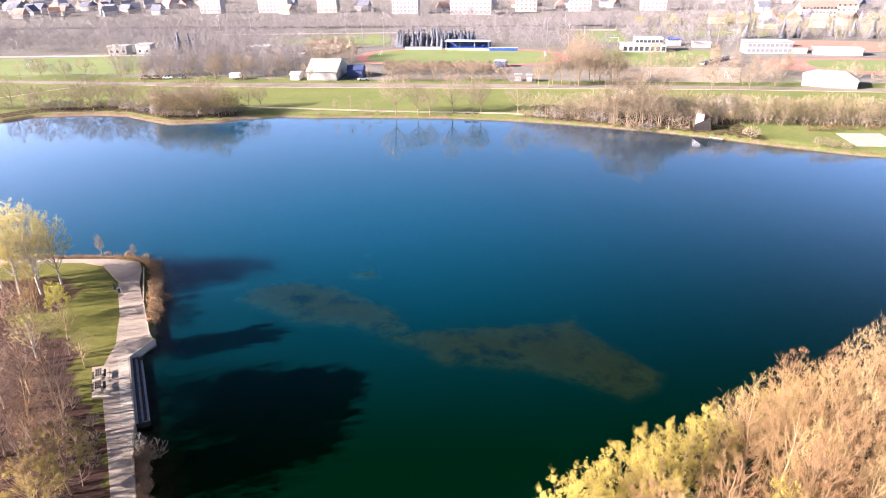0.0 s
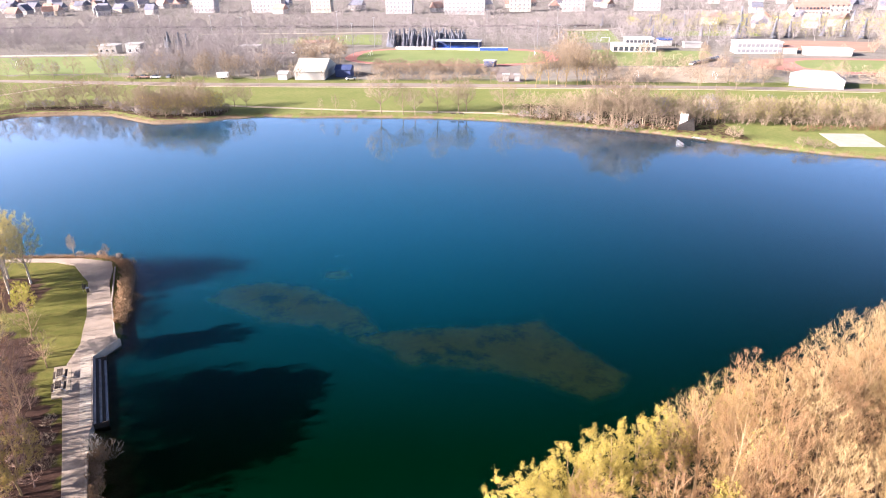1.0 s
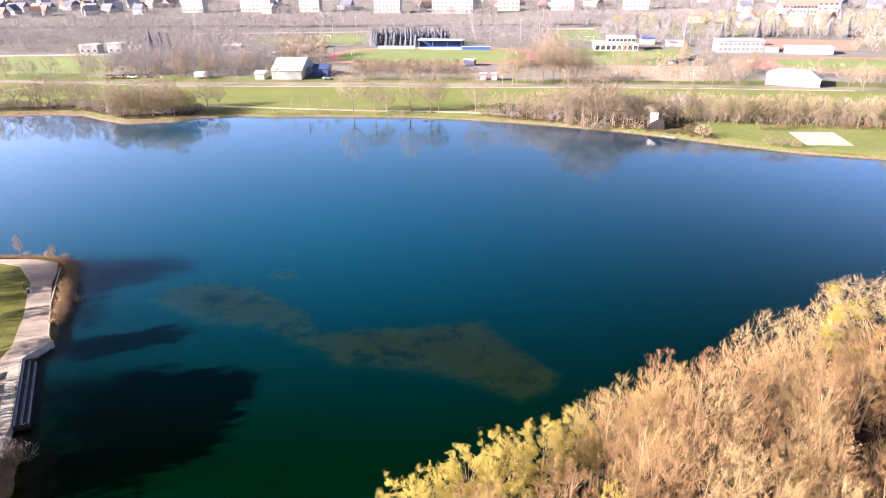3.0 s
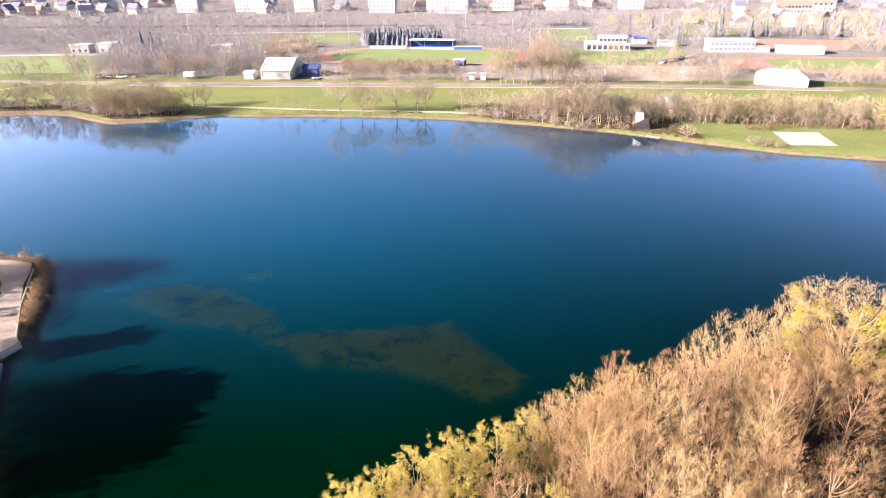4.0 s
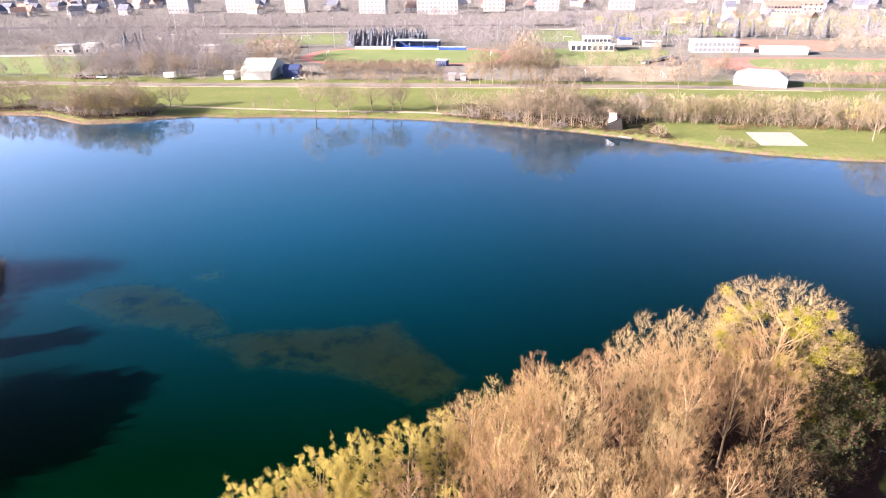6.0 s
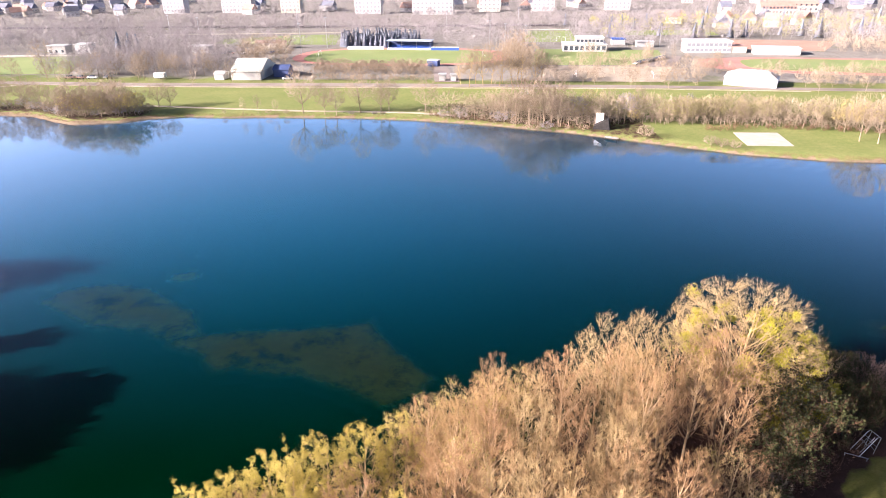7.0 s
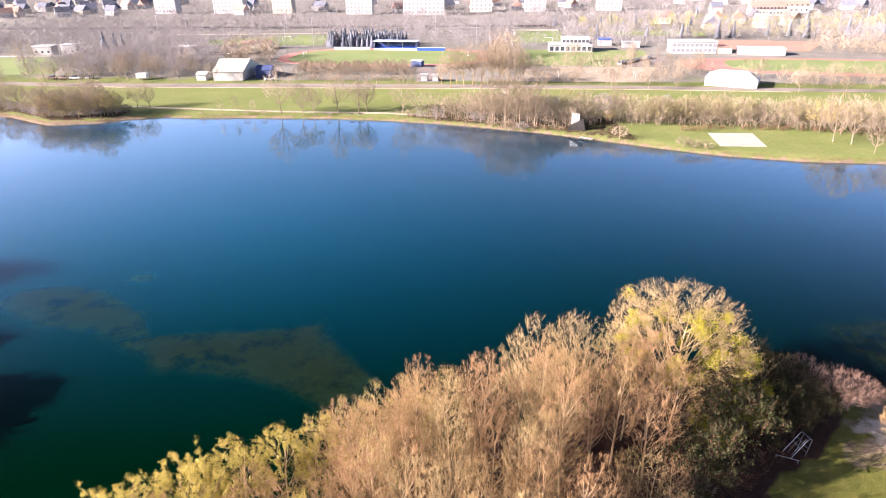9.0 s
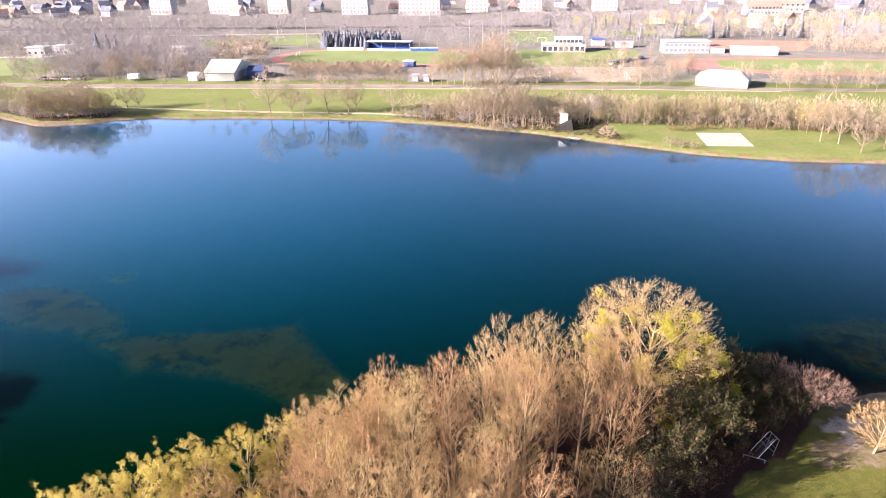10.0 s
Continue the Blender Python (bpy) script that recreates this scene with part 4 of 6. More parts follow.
def left_bank():
    rng = np.random.default_rng(8)
    for x, y in scatter([(-56, 45), (-47.6, 45), (-49.6, 51), (-53.2, 59), (-55.8, 66), (-60, 71), (-65, 70), (-60, 58)], 5.0, 9) + scatter([(-72, 71), (-62.5, 71), (-65.5, 78), (-71, 86), (-78, 88)], 5.2, 10):
        pick = ASHEN[rng.integers(3)]
        plant("tree", pick, x, y, "bare tree with brown twigs beside the lakeside path", "trees by the path", rng.uniform(0.78, 1.05) * (1 if y < 68 else 0.62), rng.uniform(0, 360))
    budding = tree_meshes(251, 9.6, 3.5, limbs=34, n2=4, n3=5, n4=4, rise=0.1, r=0.13, twig=0.6, crown="dome", twigs=TWIG_PALE, bark=TWIG_PALE, leaf=0.085, leaves=2, leafmat=BUD_OLIVE)
    for x, y, sc in ((-45.9, 48.9, 1.0), (-46.6, 45.2, 0.9)):
        plant("tree", budding, x, y, "slender tree with a veil of olive buds beside the path", "budding trees by the path", sc, x * 41)
    fresh = tree_meshes(252, 6.2, 1.9, limbs=20, n2=4, n3=4, n4=4, rise=0.1, r=0.07, twig=0.45, crown="dome", twigs=TWIG_PALE, bark=BARK, leaf=0.10, leaves=2, leafmat=LEAF_FRESH)
    birch = [tree_meshes(221 + i, 15.6, 4.6, limbs=30, n2=7, n3=3, n4=3, rise=0.1, r=0.22, twig=0.6, crown="dome", bark=BIRCH, twigs=CATKIN, thick=0.012, leaf=0.10, leaves=4, leafmat=CATKIN) for i in range(2)]
    # the last two are added only to thicken the shade on the water
    for x, y, sc in ((-75.0, 92.0, 1.0), (-71.5, 91.7, 0.96), (-73.5, 94.5, 1.02), (-77.5, 89, 0.95), (-70, 95, 0.85), (-79, 94, 1.0), (-83.5, 95, 1.05), (-74.8, 97, 0.9)):
        plant("tree", birch[int(x * 3) % 2], x, y, "tall pale-barked tree with yellowish catkins on the lawn", "pale-barked trees", sc, x * 71)
    for x, y, sc, me, lab in ((-63.9, 83.2, 1.0, fresh, "young tree with fresh yellow-green leaves on the lawn"), (-62, 72.8, 0.62, birch[0], "slim pale-barked tree on the lawn"),
                              (-71.9, 87.1, 0.6, ASHEN[1], "slender bare tree leaning over the lawn"), (-52.5, 55, 0.6, BUSHY[2], "small bare tree beside the path"),
                              (-48.6, 53.0, 0.7, ASHEN[0], "small bare tree beside the path"), (-51.0, 58.5, 0.72, ASHEN[2], "small bare tree beside the path"), (-53.6, 62.6, 0.62, ASHEN[1], "small bare tree beside the path"),
                              (-62.0, 104.9, 0.24, BUSHY[2], "thin bare sapling by the water"), (-68, 105.4, 0.34, UPRIGHT[0], "thin bare sapling by the water"), (-66.5, 80.5, 0.55, BUSHY[0], "small bare tree on the lawn"), (-60.5, 77.8, 0.5, ASHEN[0], "small bare tree on the lawn"), (-69, 86, 0.6, UPRIGHT[0], "small bare tree on the lawn"), (-54.9, 70.9, 0.5, ASHEN[2], "small bare tree on the lawn"), (-67.5, 88.5, 0.7, fresh, "young tree with fresh yellow-green leaves on the lawn")):
        plant("tree", me, x, y, lab, "", sc, x * 37)
    for x, y, sc in ((-39.9, 55.2, 0.85), (-42.4, 56.6, 0.45), (-44.9, 52.4, 0.6), (-46.8, 56.0, 0.6), (-48.3, 59.0, 0.6), (-50.0, 52.6, 0.9), (-51.5, 55.5, 0.9), (-56, 62.5, 0.8), (-58, 66, 0.9), (-60, 70, 0.8), (-54, 59, 0.9), (-64, 76, 0.7), (-66, 79, 0.8), (-51.2, 90.5, 0.6), (-57, 103, 0.6)):
        plant("shrub", SHRUB[int(x * 4) % 2], x, y, "bare brown shrub by the lakeside path", "shrubs by the path", sc, x * 17, category="shrub")


left_bank()


def path_brush():
    rng = np.random.default_rng(12)
    kinds = [tree_meshes(261 + i, 3.6, 2.0, limbs=20, n2=3, n3=4, n4=3, rise=0.12, r=0.07, twig=0.45, thick=0.0118, crown="dome", twigs=(TWIG_ASH, TWIG_PLUM)[i], bark=TWIG_ASH) for i in range(2)]
    for x, y in scatter([(-50, 44), (-43.4, 44), (-45.2, 50), (-49.2, 58), (-52.2, 63), (-56, 66), (-54, 56), (-51, 49)], 2.9, 14):
        plant("shrub", kinds[int(rng.uniform() < 0.3)], x, y, "bare ashen shrub between the trees and the path", "brushwood shrubs by the path", rng.uniform(0.55, 0.95), rng.uniform(0, 360), category="shrub")
    rusty = tree_meshes(266, 2.6, 1.5, limbs=20, n2=5, n3=4, n4=3, rise=0.06, r=0.05, twig=0.4, thick=0.012, crown="dome", twigs=REED, bark=REED)
    for x, y, sc in ((-57.6, 101.9, 0.7), (-56.4, 99.8, 0.85), (-55.4, 97.4, 0.95), (-54.3, 95.2, 0.8), (-53.6, 92.6, 1.0), (-52.6, 90.0, 0.95), (-51.6, 87.2, 0.9), (-50.6, 84.6, 1.05), (-50.2, 82.4, 0.8), (-59.6, 104.2, 0.7), (-63.4, 105.8, 0.6), (-67.4, 106.2, 0.55),
                     (-40.3, 53.4, 1.0), (-39.6, 51.2, 0.8), (-38.6, 49.2, 0.8), (-37.6, 47.0, 0.8)):
        plant("shrub", rusty, x, y, "rusty brown bare shrub in the reeds at the water", "rusty shrubs by the water", sc, x * 67, category="shrub")
    pale = tree_meshes(265, 3.0, 1.6, limbs=22, n2=3, n3=4, n4=3, rise=0.12, r=0.06, twig=0.4, thick=0.014, crown="dome", twigs=BIRCH, bark=BIRCH)
    for x, y, sc in ((-42.0, 55.6, 0.75), (-41.6, 54.2, 0.6)):
        plant("shrub", pale, x, y, "whitish bare shrub at the end of the steps", "whitish shrubs by the steps", sc, x * 23, category="shrub")


path_brush()


def shade_trees():
    """Tall ivy-clad trees added out of view beyond the path, to cast shade on the lake."""
    clad = tree_meshes(231, 17.4, 4.3, clear=0.6, limbs=16, angle=48, n2=5, n3=4, n4=4, stems=1, leaf=0.36, leaves=3, crown="round", leafmat=LEAF_DARK)
    for x, y, sc in ((-64.5, 46.2, 0.95), (-65.2, 49.6, 1.0), (-64.0, 53.0, 1.0), (-66.6, 57.0, 1.03), (-67.0, 60.4, 0.9), (-69.0, 44.0, 1.1), (-69.4, 51.0, 1.1), (-70.6, 55.0, 1.12), (-75.5, 68.0, 1.0)):
        plant("tree", clad, x, y, "tall dark tree added out of view to shade the lake", "ivy-clad trees", sc, x * 57)


shade_trees()


# ---- paths, roads, sports grounds ----
PATH_POLY = [(-95, 105.6), (-79, 104.8), (-66, 104.2), (-60.2, 102.6), (-58.6, 99.5), (-57.2, 94.8), (-53.5, 87), (-50.5, 80.5), (-48.4, 77.3), (-50.0, 73.2), (-43.8, 59.5), (-43.0, 56.5), (-39.2, 48.1), (-35, 38),
             (-37.6, 37), (-41.7, 48.2), (-44.9, 54.8), (-49.9, 64.8), (-52.6, 71.5), (-53.1, 76.2), (-54.5, 80), (-55.8, 83.9), (-58.6, 90), (-60.7, 95), (-62.5, 97.1), (-66, 101.4), (-70, 102.9), (-80, 103.6), (-95, 104.3)]
tagged(new("pavement", mesh_of("pavement", *slab(PATH_POLY, -0.4, 1.08), PAVING)), "worn grey lakeside path with a quay", "path", kind="structure")
road_pts = [(-420, 318), (-190, 284), (-90, 268), (-20, 261), (47, 252), (110, 243), (163, 233), (260, 216), (420, 190)]
FARZ = 1.95
tagged(new("road", mesh_of("road", *slab(strip(road_pts, 5.2), 1.0, FARZ + 0.03), ASPHALT)), "grey country road behind the meadow", "road", kind="structure")


def box_building(name, x, y, turn, w, d, h, wall, label, roof=("flat", 0.4, ROOF_PALE), windows=(), z=FARZ - 0.05, category="building", glass=PANE):
    """A building: front along x at y=0 of its own, going back d; roof kind, rise, material; windows: rows of (count, z, width, height)."""
    ob = empty(name, pose(x, y, z, 0, 0, turn), label, category)
    part("wall", box(w, d, h, (0, d / 2, 0)), wall, ob)
    kind, rise, mat = roof
    bm = bmesh.new()
    e = 0.35
    if kind == "flat":
        box(w + 2 * e, d + 2 * e, rise, (0, d / 2, h), 0.05, bm)
    else:
        x0, x1, y0, y1 = -w / 2 - e, w / 2 + e, -e, d + e
        if kind == "gable":
            top = [(x0, d / 2, h + rise), (x1, d / 2, h + rise)]
        elif kind == "hip":
            top = [(x0 + d * 0.35, d / 2, h + rise), (x1 - d * 0.35, d / 2, h + rise)]
        if kind == "side":
            top = [(0, y0, h + rise), (0, y1, h + rise)]
            low = [(x0, y0, h - 0.05), (x1, y0, h - 0.05), (x1, y1, h - 0.05), (x0, y1, h - 0.05)]
            vs = [bm.verts.new(p) for p in low + top]
            for f in ((0, 4, 5, 3), (1, 2, 5, 4), (0, 1, 4), (2, 3, 5), (3, 2, 1, 0)):
                bm.faces.new([vs[i] for i in f])
        else:
            low = [(x0, y0, h - 0.05), (x1, y0, h - 0.05), (x1, y1, h - 0.05), (x0, y1, h - 0.05)]
            vs = [bm.verts.new(p) for p in low + top]
            for f in ((0, 1, 5, 4), (2, 3, 4, 5), (1, 2, 5), (3, 0, 4), (3, 2, 1, 0)):
                bm.faces.new([vs[i] for i in f])
    part("roof", bm, mat, ob)
    for n, wz, ww, wh in windows:
        me = mesh_of("window", *slab([(-ww / 2, -0.06), (ww / 2, -0.06), (ww / 2, 0.05), (-ww / 2, 0.05)], 0, wh), glass)
        for i in range(n):
            put("window", me, ob, m=pose(-w / 2 + w * (i + 0.5) / n, 0, wz))
    return ob


box_building("sports_hall", -51.4, 273.6, -7, 12.7, 20, 3.5, WHITE, "white sports hall with a greenish-grey sheet roof beside the road", ("gable", 4.0, ROOF_HALL))
box_building("tent_hall", 145.5, 239.5, -31, 18.5, 13, 3.0, WHITE, "white tent hall with a hipped membrane roof", ("hip", 2.4, ROOF_PALE))
box_building("club_house", 107, 339, -9, 22, 12, 3.4, WHITE, "white two-storey club house with a flat roof", windows=((8, 0.8, 1.8, 2.0),))
box_building("school_building", 167, 327, -7, 22, 10, 5.5, WHITE, "long white school building with window bands", windows=((10, 3.4, 1.6, 1.3), (10, 0.9, 1.6, 1.3)), glass=PANE_FAR)
box_building("low_hall", 197, 317, -16, 21, 8, 3.0, WHITE, "long low white sports building")
for n, (x, y, w) in enumerate(((-201, 626, 20), (-143, 622, 28), (-93, 614, 18), (-22, 590, 23), (34, 573, 35), (85, 596, 19), (132, 590, 19), (198, 590, 21))):
    box_building("apartment_block", x, y, -8, w, 11, 17.5, (PLASTER, CREAM)[n % 3 == 2], "white apartment block of five storeys behind trees", windows=[(max(4, int(w / 3.2)), 2 + 3.2 * k, 1.5, 1.5) for k in range(5)], glass=PANE_FAR)


def reed_bed(name, line, width, count, tall, seed, mat, label, category="reeds"):
    rng = np.random.default_rng(seed)
    seg = np.array(line, float)
    step = np.linalg.norm(np.diff(seg, axis=0), axis=1)
    cum = np.r_[0, np.cumsum(step)]
    s = rng.uniform(0, cum[-1], count)
    x, y = np.interp(s, cum, seg[:, 0]), np.interp(s, cum, seg[:, 1])
    lump = 0.55 + 0.45 * np.sin(s * 1.3) * np.sin(s * 0.47 + 1)
    x, y = x + rng.normal(0, width, count), y + rng.normal(0, width, count)
    z = np.maximum(land(x, y), -0.1) - 0.05
    d = np.stack([rng.normal(0, 0.25, count), rng.normal(0, 0.25, count), rng.uniform(0.5, 1.0, count)], 1) * (tall * (0.5 + 0.6 * lump))[:, None]
    v, f = spikes(np.stack([x, y, z], 1), d, 0.03)
    tagged(new(name, fast_mesh(name, v, f, mat)), label, category, kind="stuff")


reed_bed("reed_bed", [(-59, 103.5), (-56.2, 100), (-53.4, 92), (-50.6, 83)], 0.5, 4600, 1.25, 1, REED, "dry brown reeds at the edge of the quay path")
reed_bed("reed_bed", [(-95, 107), (-76, 106.2), (-63, 105.6), (-59, 103.5)], 0.5, 3200, 1.1, 2, REED, "dry brown reeds along the water's edge")
reed_bed("reed_bed", [(-42.3, 57.2), (-40.9, 54), (-38.9, 48.6), (-36.4, 42)], 0.3, 2200, 1.2, 3, REED, "dry brown reeds beside the path")
far_line = [(x, y + 1.0) for x, y in FAR_SHORE[2:26]]
reed_bed("bank_grass", far_line, 0.6, 6000, 0.7, 4, BRUSH, "dry grass fringe on the far bank", "grass")

# ---- water weed shoals ----
def weed_material():
    m = surface("weed_with_gaps", (0.46, 0.375, 0.010), (0.66, 0.545, 0.03), 0.22, 1.4, bump=0.4)
    nt = m.node_tree
    at = nt.nodes.new("ShaderNodeAttribute")
    at.attribute_name = "cover"
    add = nt.nodes.new("ShaderNodeMath")
    add.operation = "ADD"
    nt.links.new(at.outputs["Fac"], add.inputs[0])
    nt.links.new(noise_tex(nt, 0.33, 5, 0.65), add.inputs[1])
    r = nt.nodes.new("ShaderNodeMapRange")
    r.inputs[1].default_value, r.inputs[2].default_value = 0.75, 1.2
    nt.links.new(add.outputs[0], r.inputs[0])
    p = nt.nodes["Principled BSDF"]
    nt.links.new(r.outputs[0], p.inputs["Alpha"])
    was = p.inputs["Base Color"].links[0].from_socket
    rim = nt.nodes.new("ShaderNodeMapRange")
    rim.inputs[1].default_value, rim.inputs[2].default_value = 0.25, 0.62
    nt.links.new(at.outputs["Fac"], rim.inputs[0])
    brown = mixed(nt, "MULTIPLY", was, ramp(nt, noise_tex(nt, 0.16, 6, 0.7), [(0.36, (0.22, 0.27, 0.32)), (0.50, (1.0, 1.0, 1.0))]), 1.0)
    nt.links.new(mixed(nt, "MIX", (0.10, 0.24, 0.03), brown, rim.outputs[0]), p.inputs["Base Color"])
    return m


WEEDS = weed_material()


def shoal(poly, depth, strength, label):
    xs, ys = [p[0] for p in poly], [p[1] for p in poly]
    gx, gy = np.meshgrid(np.arange(min(xs) - 3, max(xs) + 3, 0.9), np.arange(min(ys) - 3, max(ys) + 3, 0.9))
    d = edge_distance(poly, gx, gy) * np.where(inside(poly, gx, gy), 1, -1)
    keep = d > -2.5
    z = -depth - 0.25 * smooth01(-d, -2, 2.5) + 0.08 * np.sin(gx * 1.1) * np.sin(gy * 1.3)
    ny, nx = gx.shape
    idx = np.arange(nx * ny).reshape(ny, nx)
    q = np.stack([idx[:-1, :-1], idx[:-1, 1:], idx[1:, 1:], idx[1:, :-1]], -1).reshape(-1, 4)
    q = q[keep.ravel()[q].all(1)]
    used = np.unique(q)
    back = np.zeros(nx * ny, int)
    back[used] = np.arange(len(used))
    me = mesh_of("water_weed", np.stack([gx, gy, z], -1).reshape(-1, 3)[used], back[q], WEEDS, True)
    at = me.attributes.new("cover", "FLOAT", "POINT")
    at.data.foreach_set("value", (smooth01(d, -2.6, 3.6) * strength).ravel()[used].astype(np.float32))
    tagged(new("water_weed", me), label, "water weed", kind="stuff")


for bed in WEED_BEDS + WEED_PATCHES:
    shoal(*bed)


# ---- far bank trees ----
def far_bank():
    rng = np.random.default_rng(21)
    lab = "bare tree on the meadow bank beyond the lake"
    for x, y, sc, k in ((-18.4, 214.4, 1.22, 0), (-11, 212.5, 0.9, 2), (-7.0, 211.5, 0.8, 2), (0.8, 213.2, 1.15, 1), (7.7, 213.4, 0.9, 2), (10.3, 213.8, 0.95, 2), (22.4, 210.5, 1.0, 3),
                       (-70.9, 227.5, 0.8, 0), (-66.5, 227, 0.7, 1), (-78, 214.8, 1.0, 1), (-83, 221, 1.0, 3), (-88, 219, 0.95, 0), (-93, 222, 0.9, 1), (-86, 225, 0.9, 4),
                       (-130, 236, 0.85, 1), (-122, 236, 0.9, 0), (-116, 235, 0.7, 4), (-136, 235.5, 0.7, 1), (-158, 236, 0.9, 0), (-150, 233, 0.7, 3)):
        plant("tree", BANK_TREE[k % 3], x, y, lab, "trees on the far bank", sc, rng.uniform(0, 360))
    # taller trees along the headland, the western shore and beside the hut
    for x, y, sc, k in ((-102, 219.5, 0.75, 1), (-98, 217, 0.85, 2), (-95.5, 216, 0.8, 0), (-90.5, 215, 0.85, 2), (-85, 214.6, 0.8, 1), (-80.5, 217.6, 0.95, 2), (-74.5, 218.4, 0.8, 0), (-100, 224, 0.85, 2),
                       (-168, 232, 0.85, 2), (-145, 229.6, 0.8, 2), (-138.5, 230.4, 0.85, 0), (-131, 230.8, 0.8, 2), (-124.6, 230.2, 0.85, 1), (-117, 229.4, 0.8, 2), (-110.5, 227, 0.85, 0),
                       (47, 197.4, 0.85, 2), (50.4, 195.2, 1.2, 1), (54, 193.4, 1.3, 2), (58.4, 191.6, 1.3, 0), (62.6, 189.8, 1.15, 2), (43, 199.8, 0.75, 1)):
        plant("tree", BANK_TREE[k % 3], x, y, lab, "trees on the far bank", sc, rng.uniform(0, 360))
    for x, y, sc in ((-38.8, 216, 0.6), (-33.8, 216, 0.72), (-27.6, 214.2, 0.6), (54, 191, 1.3), (57, 190.5, 1.5), (60.5, 190, 1.25), (51, 194, 1.2), (63.5, 191, 1.1)):
        plant("tree", FAR_THIN[int(x) % 2], x, y, "slim pale-stemmed bare tree on the far bank", "slim trees on the far bank", sc, rng.uniform(0, 360))
    for x, y, sc, k in ((-74.5, 216, 1.0, 1), (-81, 216, 0.8, 0), (-90, 217.5, 0.8, 0), (-92, 216.5, 0.9, 1), (-86, 215.6, 0.85, 1), (-77.5, 216.2, 0.95, 1), (-97.5, 218.6, 0.85, 1), (86, 191.5, 0.55, 1), (100.5, 188, 1.0, 0), (142, 175, 1.15, 1), (147, 173, 1.1, 1), (152, 176, 1.0, 0), (96, 190, 0.9, 0), (105, 189, 0.95, 0)):
        plant("tree", FAR_SALLOW[k], x, y, "greenish-yellow budding willow on the far bank", "budding willows", sc, rng.uniform(0, 360))
    for x, y, sc, k in ((140.5, 165.8, 1.05, 0), (144, 163.2, 1.1, 1), (144.5, 154.5, 0.7, 1), (153, 158, 0.85, 3), (160, 165, 1.05, 0)):
        plant("tree", BANK_TREE[k % 3], x, y, "bare tree on the lawn by the sand court", "trees by the sand court", sc, rng.uniform(0, 360))
    # the thicket belt on the bank, and shrubs at the water
    for x, y in scatter([(28, 207), (36, 203), (50, 195), (66, 190), (86, 193), (100, 188), (118, 185), (138, 180), (165, 172), (168, 180), (140, 190), (110, 197), (80, 203), (50, 207)], 5.2, 31):
        k = rng.uniform()
        if x > 66 and k > 0.36:
            plant("tree", FAR_SALLOW[0], x, y, "greenish-yellow budding willow on the far bank", "budding willows", rng.uniform(0.75, 1.1), rng.uniform(0, 360))
        elif k < 0.45:
            plant("tree", FAR_TREE[rng.integers(5)], x, y, "bare tree in the thicket on the far bank", "thicket trees", rng.uniform(0.6, 0.95), rng.uniform(0, 360))
        else:
            plant("shrub", FAR_SHRUB[rng.integers(3)], x, y, "bare brown shrub in the thicket on the far bank", "thicket shrubs", rng.uniform(0.8, 1.4), rng.uniform(0, 360), category="shrub")
    line = [(-146, 226), (-135, 228), (-122, 227.5), (-112, 225), (-103, 218), (-97, 213.5), (-88, 212.5), (-78, 213.5), (-71, 217)]
    for i in range(34):
        t = i / 33 * (len(line) - 1.001)
        a, b = line[int(t)], line[int(t) + 1]
        f = t - int(t)
        plant("shrub", FAR_SHRUB[i % 3], a[0] + (b[0] - a[0]) * f + rng.normal(0, 1), a[1] + (b[1] - a[1]) * f + rng.uniform(0, 4), "bare brown shrub along the far shore", "far shore shrubs",
              rng.uniform(0.6, 1.2), rng.uniform(0, 360), category="shrub")
    for x, y, sc in ((54.6, 188.5, 1.2), (50, 192.6, 0.9), (46, 195.5, 0.9), (41, 198, 0.8), (58.5, 187.8, 0.9), (84, 174.2, 1.1), (98.6, 164.8, 0.9), (101, 163.2, 0.8), (104, 161.6, 0.7), (-45, 215.5, 0.4), (-30, 214.5, 0.5), (-24, 213.8, 0.5), (-2, 211, 0.4), (28, 203.5, 0.8), (34, 201, 0.8)):
        plant("shrub", FAR_SHRUB[int(x) % 3], x, y, "pale brown shrub at the water's edge", "far shore shrubs", sc, rng.uniform(0, 360), category="shrub")
    # the row along the road
    for i in range(38):
        x = -240 + i * 13.1 + rng.normal(0, 1.5)
        y = np.interp(x, [p[0] for p in road_pts], [p[1] for p in road_pts]) + rng.choice((-5.2, 5.0))
        plant("tree", (FAR_THIN + FAR_TREE)[rng.integers(3)], x, y, "slim bare roadside tree", "roadside trees", rng.uniform(0.7, 1.05), rng.uniform(0, 360))
    for x, y in scatter([(-142, 283), (-66, 277.5), (-66, 289), (-100, 294), (-142, 297)], 6.4, 35):
        plant("tree", FAR_TREE[rng.integers(5)], x, y, "bare grey-brown tree at the edge of the wood by the road", "trees at the wood's edge", rng.uniform(0.75, 1.05), rng.uniform(0, 360), z=FARZ - 0.05)
    tall = tree_meshes(301, 16, 4.6, limbs=24, n2=8, n3=4, n4=1, fuzz=3, rise=0.12, twig=1.0, thick=0.034, crown="dome", twigs=TWIG_FAR, bark=TWIG_PALE, r=0.15)
    for x, y, sc in ((40, 250, 0.95), (45.6, 251, 1.0), (49, 254, 1.02), (52, 250.5, 1.0), (57, 252, 1.05), (61, 254, 0.98), (66, 252.5, 0.95), (43, 257, 0.9), (54, 258, 1.0), (60, 259, 0.9), (69, 255, 0.85), (37, 254, 0.7)):
        plant("tree", tall, x, y, "tall bare pale-stemmed tree behind the road", "tall trees by the road", sc, rng.uniform(0, 360))
